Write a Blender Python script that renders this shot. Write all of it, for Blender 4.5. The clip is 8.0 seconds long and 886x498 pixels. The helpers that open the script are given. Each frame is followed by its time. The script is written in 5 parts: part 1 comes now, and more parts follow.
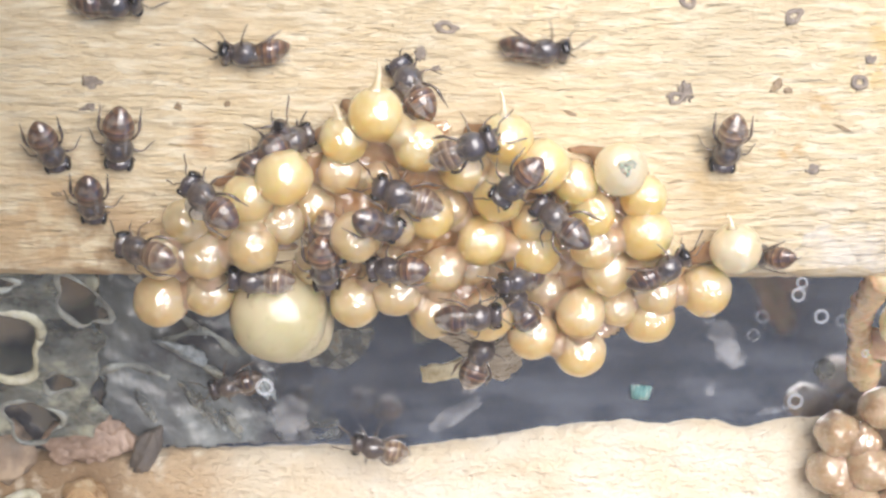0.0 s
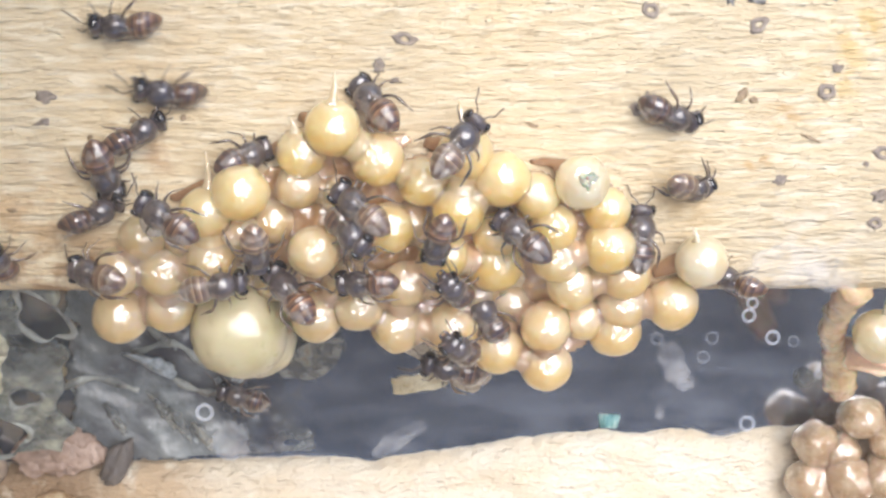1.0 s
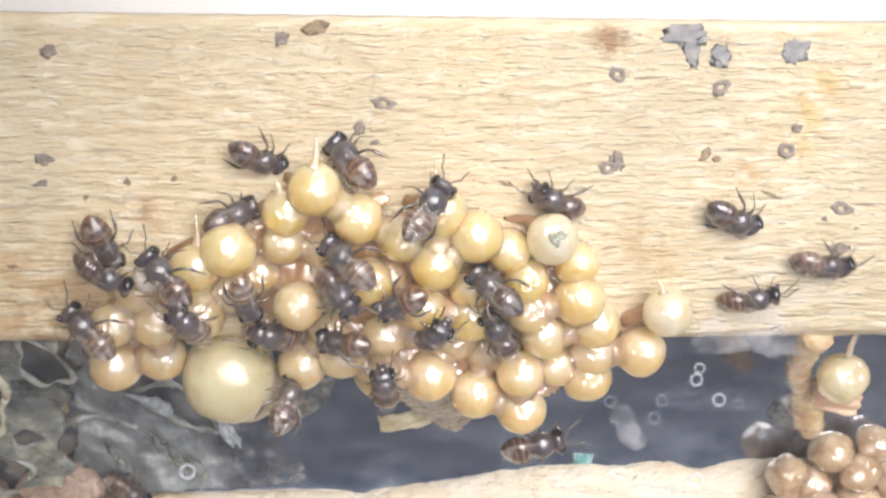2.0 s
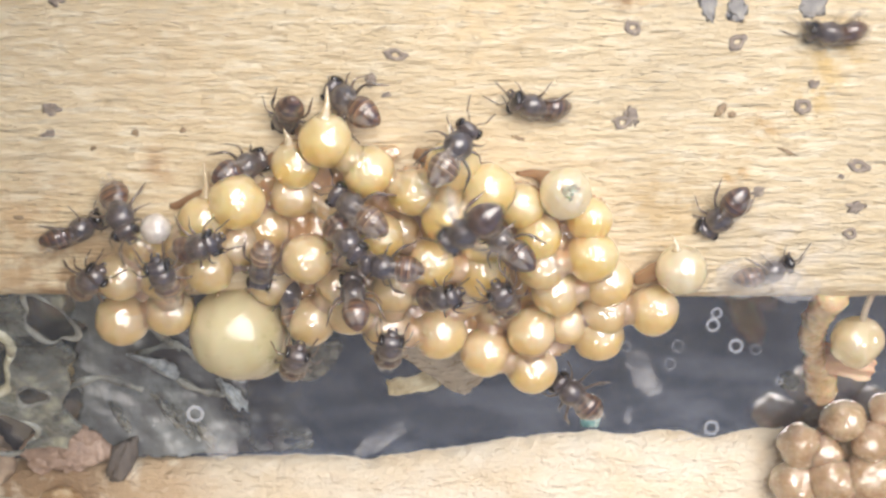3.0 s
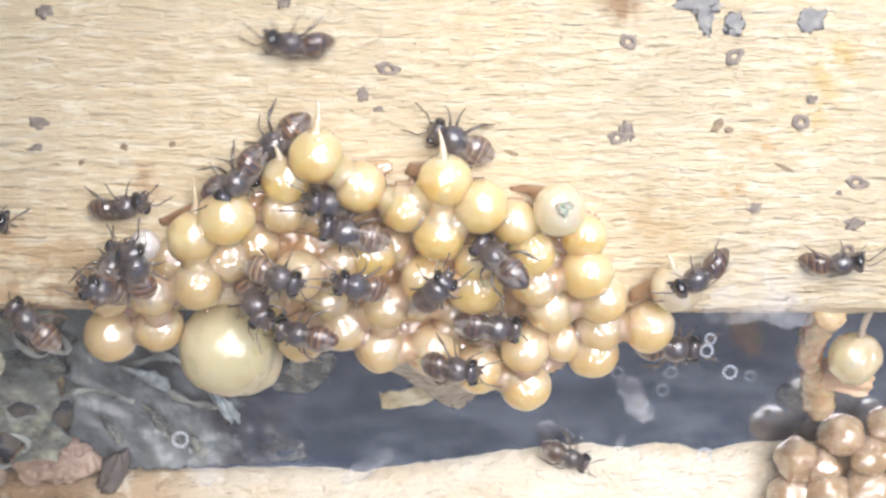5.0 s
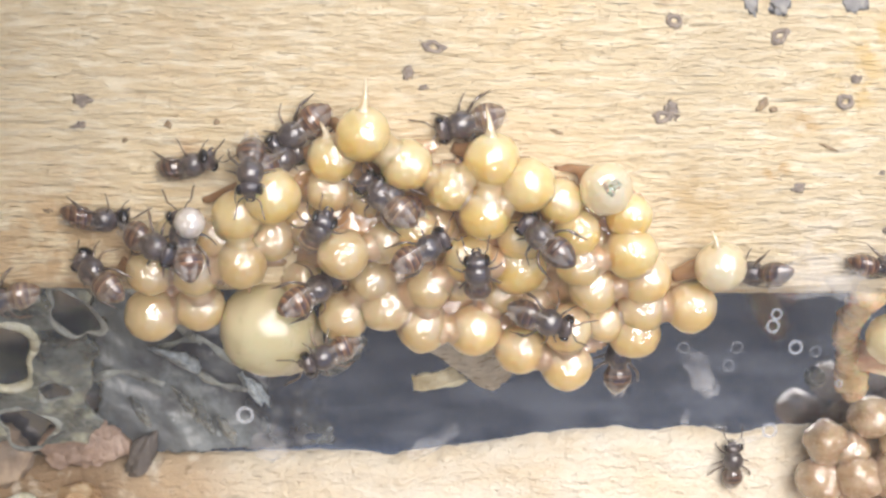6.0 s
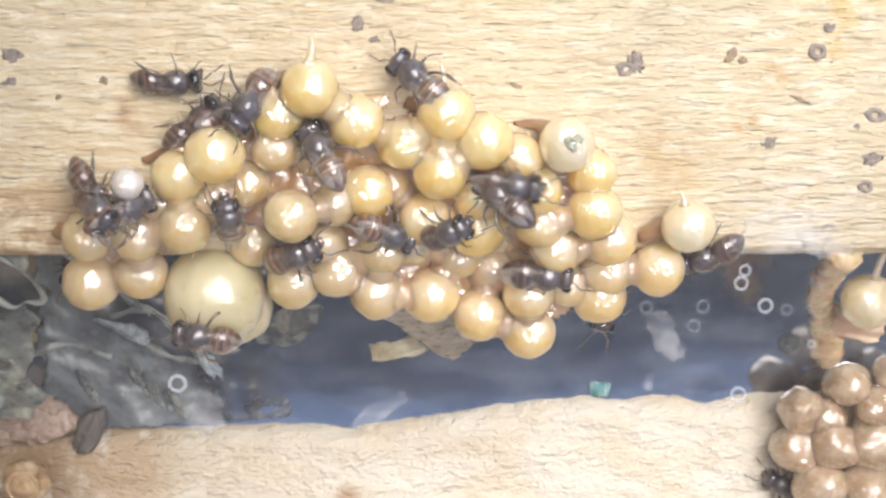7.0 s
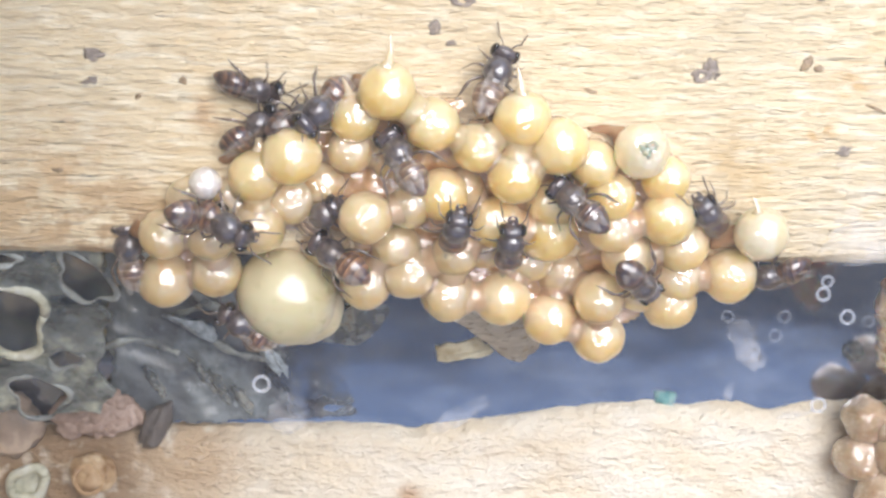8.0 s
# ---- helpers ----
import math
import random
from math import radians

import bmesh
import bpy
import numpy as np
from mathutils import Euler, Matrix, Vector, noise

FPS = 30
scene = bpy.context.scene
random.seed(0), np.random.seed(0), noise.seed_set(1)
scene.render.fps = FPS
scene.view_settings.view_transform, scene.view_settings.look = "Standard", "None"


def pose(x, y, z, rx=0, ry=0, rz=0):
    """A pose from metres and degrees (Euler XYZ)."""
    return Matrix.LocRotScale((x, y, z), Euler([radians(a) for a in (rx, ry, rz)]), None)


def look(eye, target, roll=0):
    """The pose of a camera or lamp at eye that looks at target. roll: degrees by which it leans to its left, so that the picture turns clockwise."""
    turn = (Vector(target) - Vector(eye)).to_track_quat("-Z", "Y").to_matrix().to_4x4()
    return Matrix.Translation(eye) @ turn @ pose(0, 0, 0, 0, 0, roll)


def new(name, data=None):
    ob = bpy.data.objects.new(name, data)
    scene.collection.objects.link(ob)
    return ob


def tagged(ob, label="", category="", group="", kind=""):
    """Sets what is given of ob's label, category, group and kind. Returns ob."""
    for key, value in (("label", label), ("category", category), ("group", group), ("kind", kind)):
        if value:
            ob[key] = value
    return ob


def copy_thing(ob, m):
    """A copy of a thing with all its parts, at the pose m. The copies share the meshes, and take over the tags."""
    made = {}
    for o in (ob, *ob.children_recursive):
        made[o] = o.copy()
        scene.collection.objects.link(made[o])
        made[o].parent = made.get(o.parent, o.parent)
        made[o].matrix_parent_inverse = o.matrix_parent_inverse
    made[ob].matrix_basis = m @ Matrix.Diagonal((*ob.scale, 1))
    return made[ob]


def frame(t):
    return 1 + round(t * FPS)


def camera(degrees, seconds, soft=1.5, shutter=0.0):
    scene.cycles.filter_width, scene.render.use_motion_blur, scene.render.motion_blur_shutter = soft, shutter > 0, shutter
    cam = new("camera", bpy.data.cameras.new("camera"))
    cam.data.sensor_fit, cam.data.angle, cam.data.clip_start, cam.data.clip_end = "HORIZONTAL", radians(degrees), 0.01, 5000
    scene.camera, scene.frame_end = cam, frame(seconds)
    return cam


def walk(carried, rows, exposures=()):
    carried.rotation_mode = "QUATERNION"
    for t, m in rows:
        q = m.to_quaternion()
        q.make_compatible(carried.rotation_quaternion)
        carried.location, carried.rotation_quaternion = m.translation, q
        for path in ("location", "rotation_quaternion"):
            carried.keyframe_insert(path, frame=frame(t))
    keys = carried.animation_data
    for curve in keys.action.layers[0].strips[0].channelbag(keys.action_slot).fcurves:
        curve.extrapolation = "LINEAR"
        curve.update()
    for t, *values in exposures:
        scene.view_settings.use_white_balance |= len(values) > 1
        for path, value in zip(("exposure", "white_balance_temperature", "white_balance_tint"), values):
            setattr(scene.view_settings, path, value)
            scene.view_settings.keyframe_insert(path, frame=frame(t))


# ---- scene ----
MM = 0.001                                   # the place is a few centimetres wide
cam = camera(32, 8.0, soft=2.6, shutter=0.4)
PATH = [
    (0.0, -3.766, -0.415, 60.834, -8.929, -3.658, 0.133),
    (0.5, -3.201, -0.695, 60.594, -9.011, -3.476, 0.114),
    (1.0, -1.583, 0.311, 59.988, -9.203, -3.159, -0.262),
    (1.5, -0.753, 1.113, 61.218, -9.146, -2.987, -0.423),
    (1.7, -0.521, 3.112, 62.835, -9.171, -2.888, -0.623),
    (2.8, 0.262, 1.606, 62.823, -9.312, -2.065, 0.027),
    (3.0, -0.459, 1.130, 62.332, -9.328, -2.397, -0.107),
    (3.5, -0.813, 0.699, 61.652, -9.694, -2.154, -0.012),
    (4.0, -0.902, 0.324, 60.390, -9.925, -2.246, 0.079),
    (4.5, -0.000, 0.000, 60.345, -9.986, -2.393, 0.049),
    (5.0, -0.044, 1.929, 61.428, -9.599, -2.298, 0.059),
    (5.2, -1.247, 1.929, 61.470, -9.507, -2.443, 0.372),
    (6.3, -2.770, 1.166, 60.783, -9.932, -3.474, 0.145),
    (6.5, -2.275, 1.098, 59.988, -9.717, -3.768, 0.016),
    (7.0, -1.658, 0.166, 58.350, -10.660, -4.019, -0.076),
    (7.5, -2.071, 0.117, 59.333, -10.376, -3.410, -0.052),
    (8.0, -2.861, 0.473, 58.532, -10.832, -2.331, 0.560),
]
walk(cam, [(t, pose(x * MM, y * MM, z * MM, rx, ry, rz)) for t, x, y, z, rx, ry, rz in PATH],
     exposures=[(0.0, 0.40, 6500, 15), (0.5, 0.42, 6340, 15), (1.0, 0.40, 6310, 15), (1.7, 0.40, 6360, 15), (2.8, 0.23, 6760, 15), (3.0, 0.23, 6760, 15),
                (3.5, 0.40, 6380, 15), (4.5, 0.43, 6220, 15), (5.2, 0.43, 6190, 15), (6.3, 0.23, 6720, 15), (6.5, 0.31, 6520, 15), (7.0, 0.38, 6420, 15), (7.5, 0.42, 6300, 15), (8.0, 0.47, 6150, 15)])

# ---- light: open sky and a soft sun from the right ----
SUN = Vector((0.19, 0.36, 0.91)).normalized()
world = bpy.data.worlds.new("world")
scene.world = world
world.use_nodes = True
wn = world.node_tree.nodes
sky = wn.new("ShaderNodeTexSky")
sky.sky_type = "NISHITA"
sky.sun_disc = False
sky.sun_elevation = math.asin(SUN.z)
sky.sun_rotation = math.atan2(SUN.x, SUN.y)
world.node_tree.links.new(sky.outputs[0], wn["Background"].inputs[0])
wn["Background"].inputs[1].default_value = 0.14
sun_data = bpy.data.lights.new("sun", "SUN")
sun_data.energy = 3.45
sun_data.angle = radians(48)
sun_data.color = (1.0, 0.95, 0.87)
sun = new("sun", sun_data)
sun.matrix_world = look(SUN * 0.6, (0, 0, 0))


# ---- materials ----
def material(name, color, rough=0.5, metal=0.0, **more):
    m = bpy.data.materials.new(name)
    m.use_nodes = True
    b = m.node_tree.nodes["Principled BSDF"]
    b.inputs["Base Color"].default_value = (*color, 1)
    b.inputs["Roughness"].default_value = rough
    b.inputs["Metallic"].default_value = metal
    for key, value in more.items():
        b.inputs[key.replace("_", " ")].default_value = value
    return m


def node(m, kind, **inputs):
    n = m.node_tree.nodes.new(kind)
    for key, value in inputs.items():
        n.inputs[key.replace("_", " ")].default_value = value
    return n


def link(m, a, b):
    m.node_tree.links.new(a, b)


def coords(m, stretch=(1, 1, 1)):
    """Object coordinates in millimetres, stretched."""
    tc = node(m, "ShaderNodeTexCoord")
    mp = node(m, "ShaderNodeMapping", Scale=[1000 * s for s in stretch])
    link(m, tc.outputs["Object"], mp.inputs[0])
    return mp.outputs[0]


def noise_of(m, vec, scale, detail=4.0, rough=0.55):
    n = node(m, "ShaderNodeTexNoise", Scale=scale, Detail=detail, Roughness=rough)
    link(m, vec, n.inputs["Vector"])
    return n.outputs["Fac"]


def ramp(m, fac, stops):
    r = node(m, "ShaderNodeValToRGB")
    el = r.color_ramp.elements
    while len(el) < len(stops):
        el.new(0.5)
    for e, (at, c) in zip(el, stops):
        e.position, e.color = at, (*c, 1)
    link(m, fac, r.inputs[0])
    return r.outputs[0]


def mix(m, a, b, fac, blend="MIX"):
    n = m.node_tree.nodes.new("ShaderNodeMix")
    n.data_type, n.blend_type = "RGBA", blend
    for sock, v in ((n.inputs[0], fac), (n.inputs[6], a), (n.inputs[7], b)):
        if isinstance(v, bpy.types.NodeSocket):
            link(m, v, sock)
        elif isinstance(v, float):
            sock.default_value = v
        else:
            sock.default_value = (*v, 1)
    return n.outputs[2]


def math_of(m, op, a, b=0.0):
    n = m.node_tree.nodes.new("ShaderNodeMath")
    n.operation = op
    for sock, v in ((n.inputs[0], a), (n.inputs[1], b)):
        if isinstance(v, bpy.types.NodeSocket):
            link(m, v, sock)
        else:
            sock.default_value = v
    return n.outputs[0]


def bump(m, height, distance, strength=1.0, under=None):
    n = node(m, "ShaderNodeBump", Strength=strength, Distance=distance * MM)
    link(m, height, n.inputs["Height"])
    if under is not None:
        link(m, under, n.inputs["Normal"])
    return n.outputs[0]


def shade(m, color=None, normal=None, rough=None):
    b = m.node_tree.nodes["Principled BSDF"]
    for sock, v in (("Base Color", color), ("Normal", normal), ("Roughness", rough)):
        if v is not None:
            link(m, v, b.inputs[sock])
    return m


def spot_mask(m, vec, center, radius):
    """1 at the centre (mm), falling to 0 at the radius."""
    plan = m.node_tree.nodes.new("ShaderNodeVectorMath")
    plan.operation = "MULTIPLY"
    plan.inputs[1].default_value = (1, 1, 0)
    link(m, vec, plan.inputs[0])
    n = m.node_tree.nodes.new("ShaderNodeVectorMath")
    n.operation = "DISTANCE"
    link(m, plan.outputs[0], n.inputs[0])
    n.inputs[1].default_value = (*center, 0)
    r = node(m, "ShaderNodeMapRange")
    r.inputs[1].default_value, r.inputs[2].default_value = radius, radius * 0.3
    link(m, n.outputs["Value"], r.inputs[0])
    return r.outputs[0]


def wood_material(name, light, dark, stains_and_shade=(), fuzz=1.0, lines=0.55):
    m = material(name, light, 0.55)
    vec = coords(m)
    streak = noise_of(m, coords(m, (0.16, 1.1, 1.0)), 1.0, 5, 0.6)
    fine = noise_of(m, coords(m, (0.75, 4.2, 1.0)), 1.0, 4, 0.55)
    fleck = noise_of(m, coords(m, (0.55, 3.4, 2.0)), 1.0, 3, 0.6)
    broad = noise_of(m, vec, 0.13, 3)
    c = ramp(m, streak, [(0.28, tuple(0.5 * (a + b) for a, b in zip(light, dark))), (0.50, light), (0.75, tuple(min(1, v * 1.06) for v in light))])
    c = mix(m, c, (dark[0] * 0.90, dark[1] * 0.84, dark[2] * 0.62), math_of(m, "MULTIPLY", ramp(m, fine, [(0.34, (1, 1, 1)), (0.47, (0, 0, 0))]), lines))
    c = mix(m, c, (0.95, 0.86, 0.65), math_of(m, "MULTIPLY", ramp(m, fleck, [(0.50, (0, 0, 0)), (0.60, (1, 1, 1))]), 0.75))
    c = mix(m, c, tuple(v * 0.80 for v in light), math_of(m, "MULTIPLY", ramp(m, broad, [(0.40, (0, 0, 0)), (0.7, (1, 1, 1))]), 0.5))
    for (x, y, r, col, amount) in stains_and_shade:
        wobble = noise_of(m, vec, 1.1, 4)
        mask = math_of(m, "MULTIPLY", spot_mask(m, vec, (x, y), r), math_of(m, "MULTIPLY", ramp(m, wobble, [(0.42, (0, 0, 0)), (0.58, (1, 1, 1))]), amount))
        c = mix(m, c, col, mask)
    hair = noise_of(m, coords(m, (2.2, 8.5, 1.0)), 1.0, 3, 0.6)
    n1 = bump(m, hair, 0.085 * fuzz, 1.0, bump(m, fine, 0.15 * fuzz, 1.0))
    n2 = bump(m, noise_of(m, coords(m, (0.55, 3.0, 1.0)), 1.0, 5, 0.62), 0.34 * fuzz, 1.0, n1)
    return shade(m, c, n2)


# the last three patches paint shade at the lower left along with staining
STAINS_AND_SHADE = [(18.1, -1.0, 1.6, (0.70, 0.46, 0.13), 0.7), (17.2, -2.8, 1.7, (0.74, 0.50, 0.16), 0.55), (14.0, -5.9, 0.9, (0.62, 0.33, 0.07), 0.8),
          (9.5, 1.2, 1.3, (0.36, 0.20, 0.09), 0.8), (-9.3, -5.6, 1.1, (0.50, 0.28, 0.12), 0.55), (11.2, -7.2, 2.4, (0.55, 0.36, 0.14), 0.5),
          (15.2, -4.2, 1.0, (0.60, 0.34, 0.10), 0.6), (16.5, -10.0, 3.4, (0.86, 0.78, 0.64), 0.7), (4.0, 0.5, 3.5, (0.84, 0.64, 0.36), 0.5), (-9.0, -1.5, 4.0, (0.80, 0.61, 0.36), 0.4), (-15.0, -9.0, 4.5, (0.66, 0.47, 0.26), 0.85), (-13.0, -10.6, 3.0, (0.50, 0.34, 0.19), 0.85), (-19.0, -9.8, 4.0, (0.60, 0.43, 0.24), 0.8)]
WOOD = wood_material("planed_wood", (0.80, 0.668, 0.438), (0.685, 0.525, 0.312), STAINS_AND_SHADE, 1.05, 0.34)


def board_material(name, light, warm, stains_and_shade):
    """Rough sawn board: blotched cream, few short dark nicks."""
    m = material(name, light, 0.6)
    vec = coords(m)
    c = ramp(m, noise_of(m, coords(m, (0.5, 0.9, 1.0)), 0.55, 5, 0.6), [(0.34, warm), (0.52, light), (0.72, (0.97, 0.93, 0.82))])
    nick = noise_of(m, coords(m, (0.8, 2.6, 1.0)), 1.0, 3, 0.5)
    c = mix(m, c, (0.56, 0.39, 0.22), math_of(m, "MULTIPLY", ramp(m, nick, [(0.25, (1, 1, 1)), (0.34, (0, 0, 0))]), 0.6))
    for (x, y, r, col, amount) in stains_and_shade:
        wobble = noise_of(m, vec, 0.8, 4)
        c = mix(m, c, col, math_of(m, "MULTIPLY", spot_mask(m, vec, (x, y), r), math_of(m, "MULTIPLY", ramp(m, wobble, [(0.26, (0, 0, 0)), (0.48, (1, 1, 1))]), amount)))
    n1 = bump(m, noise_of(m, coords(m, (0.9, 1.6, 1.0)), 1.0, 5, 0.65), 0.5, 0.9)
    n1 = bump(m, noise_of(m, coords(m, (2.6, 5.0, 1.0)), 1.0, 3, 0.6), 0.16, 1.0, n1)
    return shade(m, c, n1)


# wide patches on the left paint dimmer light along with dirt
WOOD_LOW = board_material("rough_board", (0.95, 0.88, 0.73), (0.90, 0.79, 0.60), [(-12.0, -26.5, 13.0, (0.76, 0.65, 0.47), 0.55), (-1.3, -26.1, 0.8, (0.50, 0.28, 0.13), 0.7), (-18.5, -24.5, 9.0, (0.36, 0.25, 0.15), 1.0), (-12.0, -24.0, 3.5, (0.66, 0.48, 0.29), 0.7)])


def wax_material(name, top, deep, rough=0.34, glow=1.0, mottle=0.5, trans=0.04, relief=0.02, low_tone=None, reach=0.0030):
    """Thin-walled brood wax: translucent, glossy, faintly blotched, with a crinkled skin."""
    m = material(name, top, rough, Subsurface_Weight=glow, Subsurface_Scale=reach, Subsurface_Radius=(0.7, 0.9, 0.8), Transmission_Weight=trans, IOR=1.4,
                 Coat_Weight=1.0, Coat_Roughness=0.12, Coat_IOR=2.75)
    vec = coords(m)
    info = node(m, "ShaderNodeObjectInfo")
    blot = noise_of(m, vec, 0.8, 2)
    c = ramp(m, blot, [(0.32, deep), (0.62, top)])
    c = mix(m, c, deep, math_of(m, "MULTIPLY", info.outputs["Random"], mottle))
    if low_tone:                                  # the colour turns more amber towards the lower part, at an uneven level
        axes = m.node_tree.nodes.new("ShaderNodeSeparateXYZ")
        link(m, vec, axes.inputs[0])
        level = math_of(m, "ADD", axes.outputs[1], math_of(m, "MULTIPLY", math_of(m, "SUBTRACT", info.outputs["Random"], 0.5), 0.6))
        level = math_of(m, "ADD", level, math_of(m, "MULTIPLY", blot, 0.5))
        c = mix(m, c, low_tone, ramp(m, math_of(m, "MULTIPLY", math_of(m, "ADD", level, 1.0), 0.5), [(0.42, (1, 1, 1)), (0.70, (0, 0, 0))]))
    rg = ramp(m, noise_of(m, vec, 4.0, 3), [(0.3, (rough * 0.8,) * 3), (0.7, (rough * 1.4,) * 3)])
    normal = bump(m, noise_of(m, vec, 2.0, 3, 0.5), relief, 0.8)
    gloss = bump(m, noise_of(m, vec, 2.8, 2, 0.5), 0.17, 1.0, normal)
    link(m, gloss, m.node_tree.nodes["Principled BSDF"].inputs["Coat Normal"])
    return shade(m, c, normal, rg)


WAX = wax_material("brood_wax", (0.955, 0.705, 0.36), (0.94, 0.63, 0.265), low_tone=(0.925, 0.55, 0.155))
WAX_PALE = wax_material("pale_wax", (0.82, 0.71, 0.48), (0.78, 0.64, 0.38), 0.3, 0.9, 0.3)
WAX_BIG = wax_material("honey_wax", (0.64, 0.585, 0.385), (0.52, 0.455, 0.26), 0.3, 0.9, 0.2, 0.04, 0.05)
WAX_BIG.node_tree.nodes["Principled BSDF"].inputs["Coat Weight"].default_value = 0.22
WAX_TAN = wax_material("tan_wax", (0.74, 0.59, 0.35), (0.67, 0.50, 0.265), low_tone=(0.65, 0.45, 0.19))
WAX_MID = wax_material("beige_wax", (0.91, 0.69, 0.415), (0.88, 0.615, 0.315), low_tone=(0.86, 0.545, 0.205))
SPIKE_WAX = wax_material("spike_wax", (0.90, 0.76, 0.46), (0.84, 0.64, 0.32), 0.25, 0.5, 0.2, 0.0)
PEARL = wax_material("pearl_wax", (0.80, 0.76, 0.68), (0.70, 0.65, 0.56), 0.25, 0.5, 0.2)
BROWN_POT = wax_material("brown_pot", (0.75, 0.595, 0.42), (0.43, 0.285, 0.165), 0.22, 1.0, 0.6, 0.10, 0.03, None, 0.0020)
BRIDGE_WAX = wax_material("bridge_wax", (0.76, 0.55, 0.32), (0.66, 0.43, 0.22), 0.35, 1.0, 0.4)
BRIDGE_YELLOW = wax_material("yellow_bridge_wax", (0.88, 0.66, 0.31), (0.80, 0.54, 0.21), 0.35, 1.0, 0.4)
BRIDGE_YELLOW.node_tree.nodes["Principled BSDF"].inputs["Coat Weight"].default_value = 0.4
BROWN_POT.node_tree.nodes["Principled BSDF"].inputs["Coat Weight"].default_value = 0.8
BRIDGE_WAX.node_tree.nodes["Principled BSDF"].inputs["Coat Weight"].default_value = 0.4
# dark brown tone for the painted shade beside the cells
SHADE_BROWN = wax_material("shade_brown", (0.40, 0.24, 0.12), (0.26, 0.14, 0.07), 0.5, 0.3, 0.3, 0.0)
SHADE_BROWN.node_tree.nodes["Principled BSDF"].inputs["Coat Weight"].default_value = 0.15
BROWN_WAX = wax_material("brown_wax", (0.60, 0.38, 0.19), (0.42, 0.23, 0.10), 0.45, 0.8, 0.3, 0.0)


def mottled(name, stops, rough, scale, relief, stretch=(1, 1, 1), **more):
    m = material(name, stops[0][1], rough, **more)
    vec = coords(m, stretch)
    c = ramp(m, noise_of(m, vec, scale, 6, 0.6), stops)
    n = bump(m, noise_of(m, vec, scale * 3.0, 6, 0.65), relief, 0.8)
    rg = ramp(m, noise_of(m, vec, scale * 2, 3), [(0.35, (rough * 0.6,) * 3), (0.65, (min(1, rough * 1.5),) * 3)])
    return shade(m, c, n, rg)


CORNER_WAX = mottled("corner_wax", [(0.30, (0.27, 0.195, 0.155)), (0.5, (0.44, 0.325, 0.26)), (0.7, (0.62, 0.49, 0.41))], 0.55, 0.9, 0.08)
GREY_CORE = mottled("clear_cell", [(0.36, (0.30, 0.28, 0.22)), (0.50, (0.44, 0.41, 0.32)), (0.70, (0.66, 0.60, 0.42))], 0.25, 1.6, 0.05, Subsurface_Weight=0.6, Subsurface_Scale=0.0006)
RESIN_DARK = mottled("dark_floor", [(0.34, (0.020, 0.030, 0.055)), (0.50, (0.052, 0.070, 0.108)), (0.68, (0.17, 0.205, 0.27))], 0.40, 0.6, 0.05, (0.4, 1, 1), Coat_Weight=1.0, Coat_Roughness=0.12, Coat_IOR=4.8)
RESIN_GREY = mottled("grey_resin_film", [(0.32, (0.12, 0.13, 0.135)), (0.45, (0.25, 0.265, 0.25)), (0.56, (0.36, 0.385, 0.36)), (0.68, (0.62, 0.68, 0.66))], 0.40, 0.55, 0.13)


def membrane(name, turn):
    """Thin resin membrane over a dark floor: slate, grey-green and pale patches, faintly drawn one way, thinning to the east."""
    m = material(name, (0.2, 0.22, 0.22), 0.42, Coat_Weight=0.3, Coat_Roughness=0.15)
    vec = coords(m)
    tc = node(m, "ShaderNodeTexCoord")
    first = node(m, "ShaderNodeMapping", Rotation=(0, 0, radians(turn)))
    link(m, tc.outputs["Object"], first.inputs[0])
    second = node(m, "ShaderNodeMapping", Scale=(1000, 760, 1000))
    link(m, first.outputs[0], second.inputs[0])
    c = ramp(m, noise_of(m, vec, 0.30, 4, 0.5), [(0.34, (0.068, 0.070, 0.088)), (0.48, (0.118, 0.126, 0.138)), (0.64, (0.195, 0.215, 0.222))])
    pale = ramp(m, noise_of(m, second.outputs[0], 0.62, 4, 0.6), [(0.50, (0, 0, 0)), (0.68, (1, 1, 1))])
    c = mix(m, c, (0.46, 0.53, 0.54), math_of(m, "MULTIPLY", pale, 0.42))
    # small near-white spots paint glints into the membrane's colour
    glint = ramp(m, noise_of(m, second.outputs[0], 1.5, 3, 0.6), [(0.64, (0, 0, 0)), (0.74, (1, 1, 1))])
    c = mix(m, c, (0.72, 0.80, 0.82), math_of(m, "MULTIPLY", glint, 0.55))
    axes = m.node_tree.nodes.new("ShaderNodeSeparateXYZ")
    link(m, vec, axes.inputs[0])
    thin = math_of(m, "ADD", math_of(m, "MULTIPLY", axes.outputs[0], -0.13), math_of(m, "MULTIPLY", noise_of(m, second.outputs[0], 0.45, 5, 0.6), 2.6))
    link(m, ramp(m, math_of(m, "SUBTRACT", thin, 1.65), [(0.05, (0, 0, 0)), (0.80, (1, 1, 1))]), m.node_tree.nodes["Principled BSDF"].inputs["Alpha"])
    return shade(m, c, bump(m, noise_of(m, second.outputs[0], 1.0, 4, 0.6), 0.16, 0.9))


RESIN_FOLD = membrane("resin_membrane", -32)
WEB = mottled("pale_cerumen", [(0.30, (0.36, 0.36, 0.27)), (0.52, (0.60, 0.60, 0.46)), (0.72, (0.74, 0.76, 0.70))], 0.35, 0.9, 0.14)
WEB_FILM = mottled("cerumen_film", [(0.34, (0.12, 0.138, 0.142)), (0.47, (0.22, 0.245, 0.235)), (0.60, (0.50, 0.53, 0.43)), (0.74, (0.72, 0.75, 0.68))], 0.35, 0.42, 0.14)
